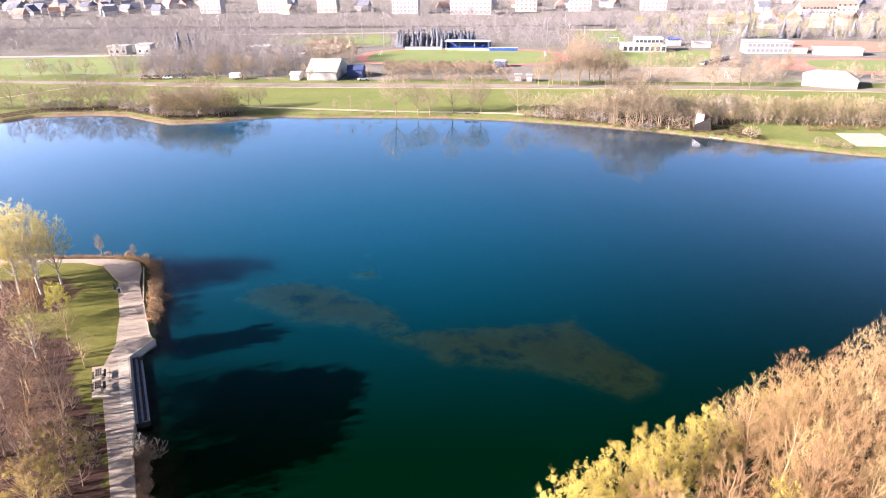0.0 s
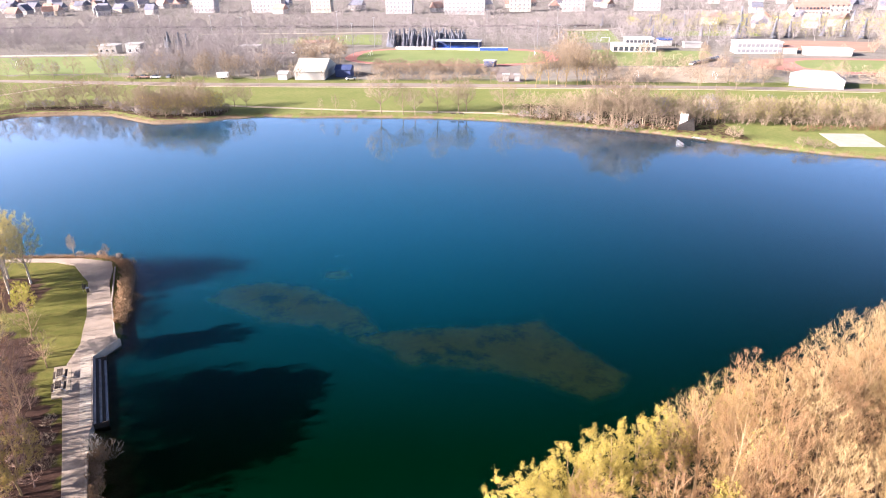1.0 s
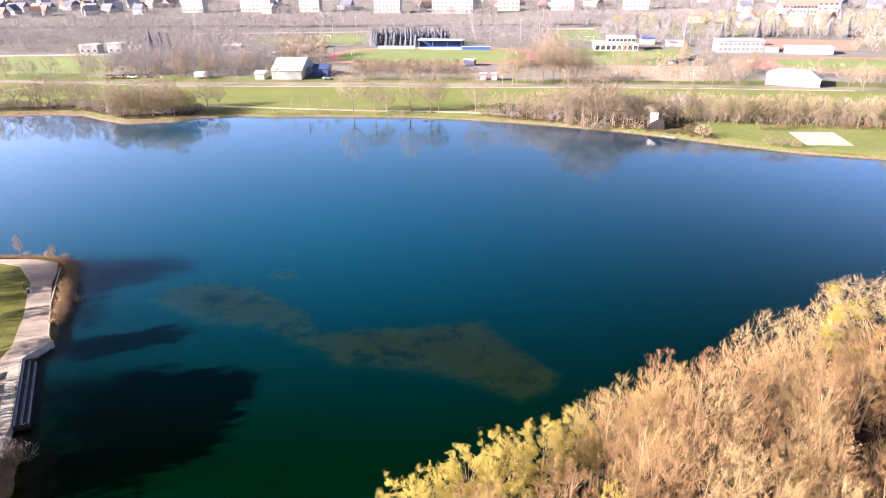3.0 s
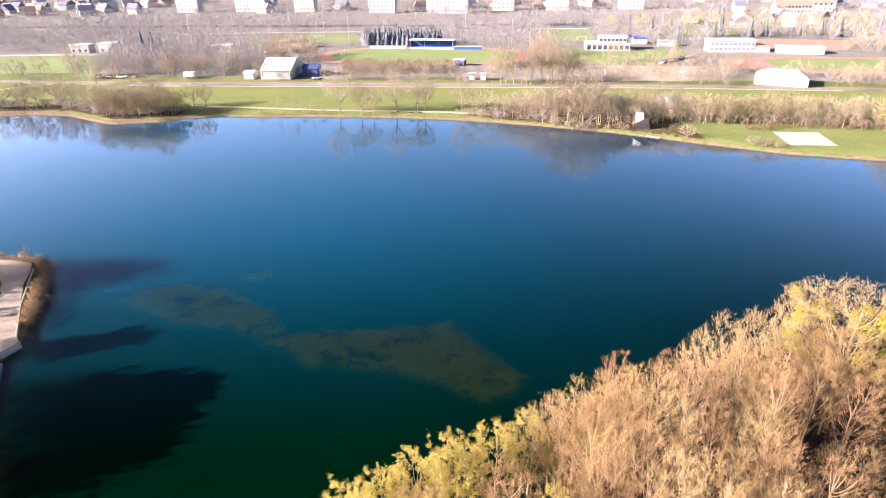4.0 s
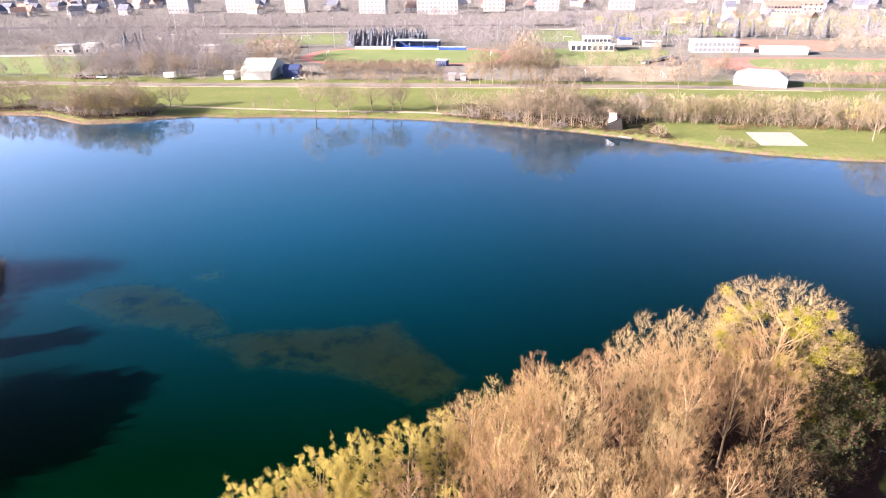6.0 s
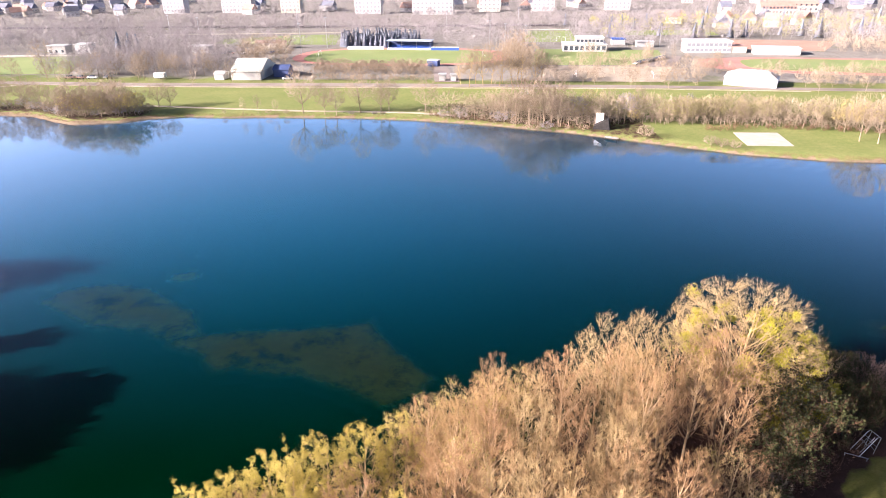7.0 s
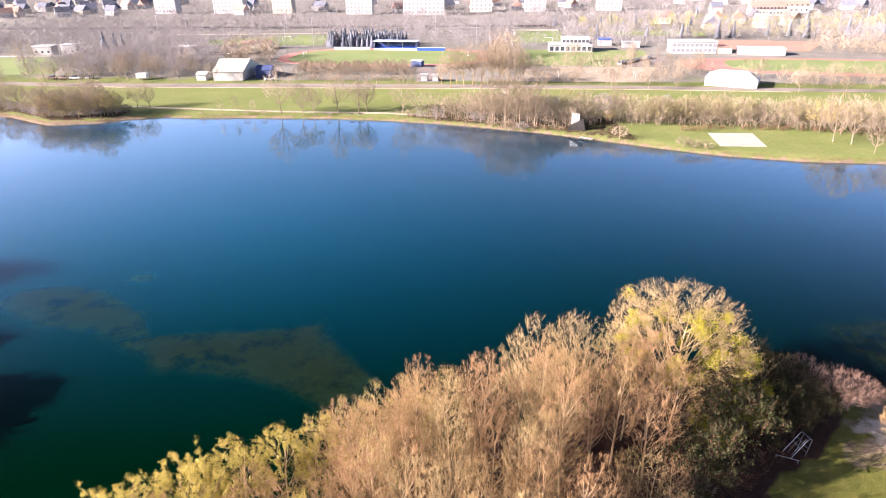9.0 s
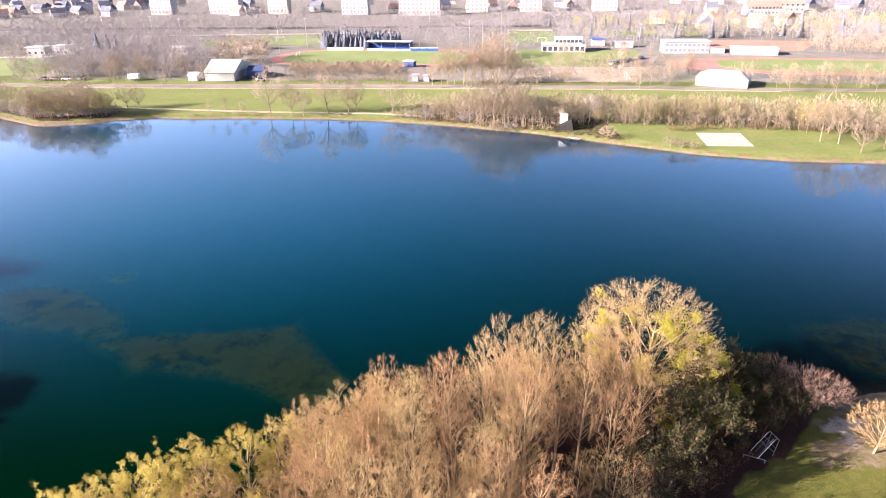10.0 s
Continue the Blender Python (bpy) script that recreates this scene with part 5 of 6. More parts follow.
    for x, y in scatter([(72, 262), (128, 254), (200, 240), (236, 236), (240, 262), (190, 262), (166, 262), (136, 290), (150, 322), (90, 306)], 12.4, 33):
        if (x - 147) ** 2 + (y - 246) ** 2 > 260:
            plant("tree", (FAR_TREE[2], FAR_THIN[0], FAR_THIN[1])[rng.integers(3)], x, y, "bare tree among the sports grounds", "sports ground trees", rng.uniform(0.6, 0.95), rng.uniform(0, 360), z=FARZ - 0.05)
    for x, y, sc, k in ((-184, 297, 0.8, 1), (-178, 293.5, 0.8, 3), (-174, 296, 0.5, 4), (-166, 294, 0.55, 1), (-159, 294.5, 0.85, 0), (-149, 303, 1.35, 0), (-117, 273, 0.8, 3)):
        plant("tree", FAR_TREE[k], x, y, "bare tree standing by the sports field", "field trees", sc, rng.uniform(0, 360), z=FARZ - 0.05)


far_bank()


# ---- far land: fields, tracks, buildings ----
def far_slab(name, poly, mat, label, category, lift=0.04):
    tagged(new(name, mesh_of(name, *slab(poly, 1.0, FARZ + lift), mat)), label, category, kind="structure")
    return poly


def oval(cx, cy, a, b, turn, n=40, power=2.6):
    res, t = [], radians(turn)
    for i in range(n):
        u = 2 * math.pi * i / n
        x = a * math.copysign(abs(math.cos(u)) ** (2 / power), math.cos(u))
        y = b * math.copysign(abs(math.sin(u)) ** (2 / power), math.sin(u))
        res.append((cx + x * math.cos(t) - y * math.sin(t), cy + x * math.sin(t) + y * math.cos(t)))
    return res


TRACK1 = far_slab("running_track", oval(12, 335, 55, 31, -8), TARTAN, "red running track round a football pitch", "running track")
far_slab("football_pitch", oval(11, 334.5, 47.5, 24, -8, power=3.5), PITCH, "mown green football pitch", "pitch", 0.10)
TRACK2 = far_slab("running_track", oval(218, 279, 73, 24, -14), TARTAN, "red running track round a sports field", "running track")
far_slab("football_pitch", oval(228, 277, 62, 18, -14, power=4), PITCH, "mown green sports field", "pitch", 0.10)
FIELDS = [far_slab("meadow", [(-300, 352), (-152, 354), (-137, 299), (-300, 300)], PITCH, "green sports meadow", "meadow"),
          far_slab("meadow", [(-102, 418), (-55, 438), (-29, 435), (-27, 385), (-100, 396)], PITCH, "green field before the town", "meadow"),
          far_slab("meadow", [(94, 441), (122, 437), (112, 379), (81, 383)], PITCH, "green field before the town", "meadow"),
          far_slab("meadow", [(72, 300), (134, 292), (146, 340), (84, 352)], PITCH, "green field beside the club house", "meadow"),
          far_slab("gravel_lot", [(68, 260), (117, 252), (134, 287), (78, 296)], GRAVEL, "pale gravel lot", "gravel lot"),
          far_slab("tennis_court", [(172, 348), (196, 339), (227, 327), (255, 362), (220, 374), (188, 378)], CLAY, "red clay tennis courts", "tennis court"),
          far_slab("meadow", [(150, 408), (205, 400), (210, 425), (155, 434)], PITCH, "green field before the town", "meadow")]
WAYS = [far_slab("service_road", strip([(-320, 366), (-230, 361), (-140, 357), (-128, 372)], 4.5), CONCRETE, "pale concrete service road", "road", 0.06),
        far_slab("service_road", strip([(-150, 452), (-60, 448), (20, 446)], 5), CONCRETE, "pale concrete service road", "road", 0.06),
        far_slab("railway_track", strip([(-460, 524), (-291, 509), (-213, 502), (-130, 496), (-46, 485), (36, 478), (120, 470)], 5), BALLAST, "dark ballasted railway track before the town", "railway", 0.9),
        far_slab("terrace", strip([(92, 447), (122, 443)], 5), CONCRETE, "pale concrete terrace", "terrace", 0.3),
        far_slab("car_park", [(118, 292), (136, 290), (150, 318), (140, 322)], ASPHALT, "grey car park with parked cars", "car park", 0.06),
        far_slab("access_way", [(27, 262), (37, 261), (33, 303), (27, 304)], ASPHALT, "grey access way to the sports ground", "road", 0.12)]


def meadow_way(pts, width, lift=0.1):
    fine_pts = []
    for a, b in zip(pts, pts[1:]):
        for i in range(8):
            fine_pts.append((a[0] + (b[0] - a[0]) * i / 8, a[1] + (b[1] - a[1]) * i / 8))
    lay("footpath", strip(fine_pts + [pts[-1]], width), GRAVEL, "pale gravel footpath across the bank meadow", "footpath", lift)


meadow_way([(-110, 231), (-75, 230), (-48, 223.5), (-18.7, 217), (0, 214.5), (19, 211), (32, 206)], 1.6)
meadow_way([(-185, 240), (-168, 254), (-156, 267), (-141, 275)], 1.4)
meadow_way([(-150, 276.5), (-90, 264.5), (-20, 256.8), (47, 247.8), (110, 238.5), (163, 228.5)], 1.0)
lay("sand_court", [(110.8, 177.5), (123.2, 176.3), (120.6, 162.6), (108.6, 164.2)], SAND, "white sand court on the lawn", "sand court", 0.08)

box_building("shed", -63, 275, -7, 4, 6, 2.4, WHITE, "small pale shed beside the sports hall", ("gable", 1.0, ROOF_PALE))
box_building("shed", -38, 279, -7, 6.5, 7, 3.2, NAVY, "dark blue shed beside the sports hall", ("gable", 1.6, NAVY))
box_building("pavilion", -97, 358, -7, 11, 7, 3.4, WHITE, "low white pavilion by the field", windows=((4, 1.2, 1.2, 1.1),))
box_building("bungalow", -174, 363, -3, 10, 7, 4.2, WHITE, "white flat-roofed bungalow among trees", windows=((3, 1.0, 1.2, 1.2),))
box_building("bungalow", -160, 363, -3, 8, 7, 4.8, WHITE, "white flat-roofed bungalow among trees", windows=((2, 1.0, 1.2, 1.2),))
box_building("changing_rooms", 131.5, 362, -8, 7, 6, 3.0, WHITE, "white changing rooms with a blue roof", ("flat", 0.7, BLUE))
box_building("storage_hut", 143, 352, -8, 9, 5, 2.6, WHITE, "low white storage hut")
box_building("upper_storey", 110, 341.5, -9, 14, 8, 2.6, WHITE, "white upper storey with a pale roof and window band", ("flat", 0.5, ROOF_PALE), ((7, 0.7, 1.5, 1.2),), z=FARZ + 3.78)
box_building("ticket_booth", 30, 263, -8, 2.6, 2.6, 2.5, WHITE, "white ticket booth at the sports ground gate")
box_building("ticket_booth", 34.5, 262.5, -8, 2.2, 2.2, 2.4, WHITE, "white ticket booth at the sports ground gate")
box_building("equipment_shed", 27, 300, -25, 5, 3, 2.6, NAVY, "dark equipment shed by the pitch")
box_building("clubhouse_annex", 181, 325.5, -8, 9, 7, 3.0, CREAM, "cream annex beside the school", ("flat", 0.4, ROOF_RED))
box_building("workshop", -62, 372, -8, 16, 6, 3.0, CREAM, "long pale workshop with a red roof", ("gable", 1.4, ROOF_RED))


def grandstand():
    ob = empty("grandstand", pose(15.8, 357, FARZ, 0, 0, -13), "small covered grandstand with blue seats", "grandstand")
    part("back_wall", box(24, 0.3, 4.6, (0, 6, 0)), NAVY, ob)
    for s in (-12, 12):
        part("side_wall", box(0.3, 6, 3.6, (s, 3, 0)), NAVY, ob)
    for i in range(4):
        part("seat_row", box(23, 1.0, 0.5 + 0.45 * i, (0, 0.8 + 1.2 * i, 0.2), 0.04), BLUE, ob)
    part("front_wall", box(24, 0.25, 1.0, (0, 0, 0)), PAINT_W, ob, "white front wall")
    for x in (-11.5, -4, 4, 11.5):
        part("post", tube_bm([(x, 0.2, 0), (x, 0.2, 4.4)], 0.1), METAL, ob)
    part("roof", box(25, 7.4, 0.35, (0, 2.9, 4.5), 0.05), STAND_ROOF, ob, "pale blue sheet roof")
    wall = empty("advertising_wall", pose(35, 352.5, FARZ, 0, 0, -10), "low blue and white wall beside the grandstand", "wall")
    part("panel", box(15, 0.3, 1.6), BLUE, wall)
    part("coping", box(15, 0.5, 0.25, (0, 0, 1.6)), PAINT_W, wall)
    wall2 = empty("advertising_wall", pose(-8, 362.5, FARZ, 0, 0, -8), "low white wall beside the grandstand", "wall")
    part("panel", box(20, 0.3, 1.3), PAINT_W, wall2)
    part("coping", box(20, 0.5, 0.15, (0, 0, 1.3)), PAINT_W, wall2)


grandstand()


def house_kind(seed):
    rng = np.random.default_rng(seed)
    w, d, h, rise = rng.uniform(8, 11), rng.uniform(8, 10), rng.uniform(3.2, 4.6), rng.uniform(4.0, 5.2)
    return w, d, h, rise


def town():
    rng = np.random.default_rng(41)
    spots = []
    for cx0, cx1, y0, y1, n in ((-530, -225, 600, 780, 66), (250, 430, 540, 700, 14), (-150, 200, 600, 720, 24), (190, 300, 430, 480, 9)):
        tries = 0
        while n and tries < 900:
            tries += 1
            x, y = rng.uniform(cx0, cx1), rng.uniform(y0, y1)
            if all((x - a) ** 2 + (y - b) ** 2 > 200 for a, b in spots):
                spots.append((x, y))
                n -= 1
                w, d, h, rise = house_kind(int(rng.integers(6)))
                roof = (ROOF_DARK, ROOF_DARK, ROOF_DARK, ROOF_RED)[rng.integers(4)] if x < 0 else (ROOF_RED, ROOF_DARK)[rng.integers(2)]
                box_building("house", x, y, rng.choice((-8, 82, -20, 30)), w, d, h, (WHITE, WHITE, CREAM)[rng.integers(3)], "white gabled house in the town beyond the fields",
                             (("gable", "side")[rng.integers(2)], rise, roof), ((3, 1.2, 1.1, 1.3),), category="house", glass=PANE_FAR)
    for x, y, w, h in ((330, 545, 40, 5.5), (305, 520, 26, 5)):
        box_building("large_building", x, y, -10, w, 14, h, CREAM, "large pale building with red tiled roof", ("gable", 5, ROOF_RED), ((10, 1.5, 1.4, 1.6), (10, 5, 1.4, 1.6)))
    return spots


HOUSES = town()


# ---- far woods ----
def wood_stuff(name, spots, tall, label, mat, twigs=70, seed=1, conifer=False, fine=1.0):
    """Many small far trees in one mesh: a stem and a rounded crown of twigs each."""
    rng = np.random.default_rng(seed)
    stems, ps, ds, rs = [], [], [], []
    for x, y in spots:
        h = tall * rng.uniform(0.65, 1.2)
        base = np.array((x, y, FARZ - 0.2 if y > 275 else height(x, y) - 0.2))
        stems.append((*base, rng.normal(0, 0.3), rng.normal(0, 0.3), h * (0.95 if conifer else 0.8), h * 0.014))
        n = int(twigs * rng.uniform(0.7, 1.3))
        if conifer:
            u = rng.uniform(0.05, 1, n)
            az = rng.uniform(0, 6.28, n)
            reach = (1 - u) * h * 0.3 + 0.15
            ps.append(base + np.stack([0 * u, 0 * u, u * h], 1))
            ds.append(np.stack([np.cos(az) * reach, np.sin(az) * reach, -0.25 * reach], 1))
            rs.append(np.full(n, 0.6))
        else:
            n *= 2
            q = rows_unit(rng.normal(0, 1, (n, 3)))
            wide = h * rng.uniform(0.30, 0.42)
            size = rng.uniform(0.30, 1, (n, 1)) ** 0.5
            ps.append(base + np.array((0, 0, h * 0.54)) + q * size * np.array((wide, wide, h * 0.42)))
            ds.append((q * np.array((0.8, 0.8, 0.55)) + rng.normal(0, 0.3, (n, 3)) + np.array((0, 0, 0.4))) * rng.uniform(0.07, 0.14, (n, 1)) * h)
            rs.append(rng.uniform(0.05, 0.085, n) * fine)
    stems = np.array(stems)
    trunk = spikes(stems[:, :3], stems[:, 3:6], stems[:, 6])
    p, d, r = np.concatenate(ps), np.concatenate(ds), np.concatenate(rs)
    v, f = joined(trunk, spikes(p, d, r) if conifer else blades(rng, p, d, r))
    tagged(new(name, fast_mesh(name, v, f, mat)), label, "trees", kind="stuff")


def clear_of(spots, polys, houses=(), gap=60):
    res = []
    for x, y in spots:
        ax, ay = np.array([x]), np.array([y])
        if any(inside(p, ax, ay)[0] for p in polys):
            continue
        if any((x - a) ** 2 + (y - 4 - b) ** 2 < gap for a, b in houses):
            continue
        res.append((x, y))
    return res


def grove(name, kinds, spots, label, seed):
    """Far trees of the given kinds joined into one mesh."""
    rng = np.random.default_rng(seed)
    pieces = []
    for x, y in spots:
        for me in kinds[rng.integers(len(kinds))][:2]:
            me.calc_loop_triangles()
            v, f = np.empty(len(me.vertices) * 3), np.empty(len(me.loop_triangles) * 3, np.int32)
            me.vertices.foreach_get("co", v)
            me.loop_triangles.foreach_get("vertices", f)
            sc = rng.uniform(0.8, 1.15)
            pieces.append((v.reshape(-1, 3) * np.array((rng.choice((-sc, sc)), sc, sc)) + np.array((x, y, FARZ - 0.05)), f.reshape(-1, 3)))
    tagged(new(name, fast_mesh(name, *joined(*pieces), TWIG_HAZY)), label, "trees", kind="stuff")


OPEN_LAND = [TRACK1, TRACK2] + FIELDS + WAYS
BUILT = [(-51, 283), (-63, 278), (-38, 282), (150, 246), (142, 248), (156, 242), (145, 238), (107, 345), (120, 343), (98, 347), (167, 332), (175, 330), (159, 333), (197, 321), (190, 322), (204, 319), (15, 362), (25, 358), (5, 363)]
left_block = scatter([(-142, 296), (-64, 290), (-66, 330), (-100, 342), (-142, 345)], 5.8, 51)
wood_stuff("far_wood", clear_of(left_block, OPEN_LAND, BUILT), 11.0, "bare grey-brown wood between road and fields", TWIG_HAZY, 150, 1, fine=0.95)
hedge1 = scatter([(-27, 284), (24, 277), (24, 300), (-27, 308)], 3.2, 52)
wood_stuff("hedge_belt", clear_of(hedge1, OPEN_LAND, BUILT), 4.0, "bare brown hedge belt before the pitch", TWIG_FAR, 90, 2, fine=1.5)
hedge2 = scatter([(-27, 270), (26, 265), (26, 270), (-27, 275)], 2.6, 58)
wood_stuff("hedge_belt", hedge2, 3.0, "bare brown hedge along the road", TWIG_FAR, 70, 3, fine=1.3)
right_mid = scatter([(70, 248), (135, 240), (240, 222), (240, 240), (150, 262), (136, 262), (116, 250), (72, 258)], 6.5, 53) + scatter([(140, 262), (152, 262), (146, 285), (138, 285)], 5, 57)
wood_stuff("roadside_scrub", clear_of(right_mid, OPEN_LAND, BUILT, 140), 6.5, "bare scrub and small trees by the road", TWIG_FAR, 90, 4, fine=1.3)
mid = scatter([(-300, 358), (-140, 360), (-60, 345), (-40, 370), (70, 352), (92, 345), (180, 345), (300, 330), (330, 420), (200, 440), (0, 452), (-150, 460), (-330, 470)], 8.6, 54)
wood_stuff("far_wood", clear_of(mid, OPEN_LAND, BUILT + HOUSES, 90), 9.0, "bare woods before the town, tinted lavender for haze", TWIG_HAZY, 56, 5, fine=1.7)
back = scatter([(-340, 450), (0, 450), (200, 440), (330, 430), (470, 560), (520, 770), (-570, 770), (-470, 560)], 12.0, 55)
wood_stuff("far_wood", clear_of(back, OPEN_LAND, HOUSES, 80), 8.0, "bare woods and gardens among the houses", TWIG_HAZY, 36, 6, fine=2.2)
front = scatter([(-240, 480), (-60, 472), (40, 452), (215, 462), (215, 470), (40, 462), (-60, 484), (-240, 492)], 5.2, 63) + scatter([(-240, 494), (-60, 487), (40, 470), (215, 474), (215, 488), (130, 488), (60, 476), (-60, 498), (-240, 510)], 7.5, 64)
wood_stuff("tree_belt", clear_of(front, OPEN_LAND, [], 60), 10.0, "dense bare tree belt before the apartment blocks", TWIG_HAZY, 56, 15, fine=1.8)
sport_scrub = scatter([(60, 268), (118, 256), (140, 262), (170, 250), (236, 238), (240, 246), (176, 262), (150, 268), (120, 300), (76, 306), (66, 300)], 8.0, 66)
wood_stuff("sports_ground_scrub", [(x, y) for x, y in sport_scrub if (x - 147) ** 2 + (y - 246) ** 2 > 240], 6.0, "scattered bare scrub among the sports grounds", TWIG_FAR, 75, 19, fine=1.0)
side = scatter([(66, 262), (72, 300), (80, 330), (66, 345), (62, 300), (58, 268)], 6, 56) + scatter([(-40, 310), (-62, 300), (-66, 335), (-46, 350)], 7, 59)
wood_stuff("far_wood", clear_of(side, OPEN_LAND, BUILT), 11, "bare trees beside the sports ground", TWIG_FAR, 130, 7, fine=1.8)
belt = scatter([(20, 207.5), (33, 201.5), (45, 196.2), (55, 191.5), (65, 187.2), (72, 186), (86, 191), (100, 186.5), (118, 184), (138, 178), (170, 170), (172, 176), (140, 186), (110, 194), (80, 200), (50, 206)], 2.7, 71)
wood_stuff("thicket", belt, 8.2, "dense bare brown thicket on the far bank", TWIG_FAR, 95, 11, fine=0.85)
wood_stuff("thicket", scatter([(-104, 221), (-96, 215), (-84, 213), (-72, 216.5), (-72, 221), (-88, 226), (-104, 227)], 2.6, 72), 6.8, "dense bare brown thicket on the far headland", TWIG_FAR, 80, 12, fine=0.8)
wood_stuff("thicket", scatter([(-175, 228), (-146, 227), (-112, 226), (-104, 222), (-104, 227), (-112, 231), (-175, 236)], 2.9, 73), 3.6, "bare brown brush along the far shore", TWIG_FAR, 55, 13, fine=0.8)
wood_stuff("thicket", scatter([(66, 187), (86, 190), (100, 185.6), (118, 183.2), (138, 177.4), (170, 168), (172, 174), (140, 184), (110, 192), (80, 198)], 2.7, 85), 4.6, "dense olive-brown undergrowth below the willows", TWIG_FAR, 90, 25, fine=0.8)
wood_stuff("thicket", scatter([(104, 179), (122, 180), (140, 176), (165, 166), (166, 169), (138, 181), (104, 183)], 1.8, 74), 1.8, "low dark brush behind the sand court", BRUSH, 60, 14, fine=1.0)
wood_stuff("bank_brush", scatter([(24, 205.2), (36, 199.8), (46, 195.2), (58, 189), (70, 183.5), (71, 186), (58, 192), (46, 198), (36, 202.5), (24, 208)], 1.7, 75), 1.7, "low dark brush at the foot of the thicket", BRUSH, 60, 16, fine=0.9)
wood_stuff("bank_brush", scatter([(20, 205.4), (36, 199.2), (46, 194.8), (58, 188.6), (70, 183), (71, 185.5), (58, 191), (46, 197), (36, 201.5), (20, 207.5)], 1.9, 79), 2.6, "tan bare brush along the water's edge", TWIG_FAR, 70, 21, fine=0.55)
wood_stuff("undergrowth", scatter([(28, 36), (40, 33), (55, 44), (60, 45.5), (65, 50), (67.8, 55), (67.5, 61), (58, 61), (44, 55), (32, 46)], 2.0, 76), 2.3, "dense reddish brushwood under the lakeside wood", BRUSH, 110, 17, fine=0.25)
wood_stuff("undergrowth", scatter([(-62, 44), (-43.6, 44), (-46.2, 51), (-50.2, 59), (-54.5, 64.5), (-57.5, 70), (-62, 74), (-70, 78), (-70, 70)], 2.6, 77), 1.7, "dull purple-brown brushwood beside the lakeside path", TWIG_PLUM, 45, 18, fine=0.25)
spruce = scatter([(-23, 372), (21, 366), (22, 384), (-22, 390)], 3.0, 60)
lone = scatter([(-310, 362), (-145, 364), (-60, 350), (-45, 440), (-310, 462)], 23, 36) + scatter([(60, 395), (200, 385), (330, 380), (330, 470), (60, 462)], 25, 37)
grove("far_trees", FAR_TREE, clear_of(lone, OPEN_LAND, BUILT, 60), "bare trees standing above the scrub before the town", 24)
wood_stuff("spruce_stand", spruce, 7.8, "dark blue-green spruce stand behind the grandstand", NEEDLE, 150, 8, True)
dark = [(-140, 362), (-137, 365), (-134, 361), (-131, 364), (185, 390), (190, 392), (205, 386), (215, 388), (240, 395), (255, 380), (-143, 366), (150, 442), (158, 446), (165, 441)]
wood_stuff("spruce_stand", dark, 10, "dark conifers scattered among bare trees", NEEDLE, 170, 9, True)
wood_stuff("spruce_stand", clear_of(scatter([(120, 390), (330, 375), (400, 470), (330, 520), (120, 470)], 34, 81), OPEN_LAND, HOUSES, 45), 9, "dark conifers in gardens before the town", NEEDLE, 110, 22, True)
wood_stuff("sports_ground_scrub", clear_of(scatter([(205, 330), (262, 300), (330, 296), (340, 345), (258, 366)], 6.5, 82), OPEN_LAND, BUILT, 60), 6.5, "bare scrub beside the running track", TWIG_FAR, 80, 23, fine=1.3)
green_back = scatter([(130, 395), (260, 375), (360, 400), (360, 450), (140, 470)], 12, 61)
wood_stuff("budding_wood", clear_of(green_back, OPEN_LAND, HOUSES, 45), 9, "budding yellowish trees before the town", LEAF_HAZE, 60, 10, fine=2.0)


# ---- quay: steps, edging, benches ----
def quay():
    st = empty("quay_steps", pose(-50.0, 73.0, 0, 0, 0, math.degrees(math.atan2(-0.909, 0.418))), "weathered board seating steps down to the water", "steps")
    for k in range(5):
        top = 0.92 - 0.19 * k
        part("step", box(14.6, 0.27, top + 0.6, (7.4, 0.16 + 0.30 * k, -0.6), 0.02), (WOOD_GREY, WOOD_DARK)[k % 2 == 1 and k < 4], st)
    for x in (0.05, 14.75):
        part("cheek", box(0.12, 1.6, 1.3, (x, 0.8, -0.6)), WOOD_DARK, st)
    z = 1.085
    for name, a, b, w in (("kerb", (-58.7, 100.5), (-54.0, 88.2), 0.20), ("kerb", (-53.9, 87.9), (-49.3, 78.3), 0.20), ("kerb", (-43.4, 57.3), (-37.4, 44), 0.26)):
        tagged(new(name, mesh_of(name, *slab(strip([a, b], w), 0.6, z + 0.02), CONCRETE)), "pale concrete kerb along the path", "kerb", kind="structure")
    n = 12
    for i in range(n):
        t0, t1 = i / n, (i + 1) / n - 0.008
        p = lambda t, o: (-50.25 + 6.4 * t - 1.25 * o * 0.909, 73.2 - 13.9 * t - 1.25 * o * 0.418)
        me = mesh_of("slab", *slab([p(t0, 0), p(t1, 0), p(t1, 1), p(t0, 1)], 0.9, z + 0.01), CONCRETE)
        put("slab", me, APRON)
    tagged(new("quay_wall", mesh_of("quay_wall", *slab(strip([(-48.25, 77.35), (-50.1, 73.1)], 0.35), -0.8, 1.10), CONCRETE)), "concrete quay wall end above the steps", "quay wall", kind="structure")


APRON = tagged(new("apron"), "pale concrete slabs along the head of the steps", "paving", kind="structure")
quay()


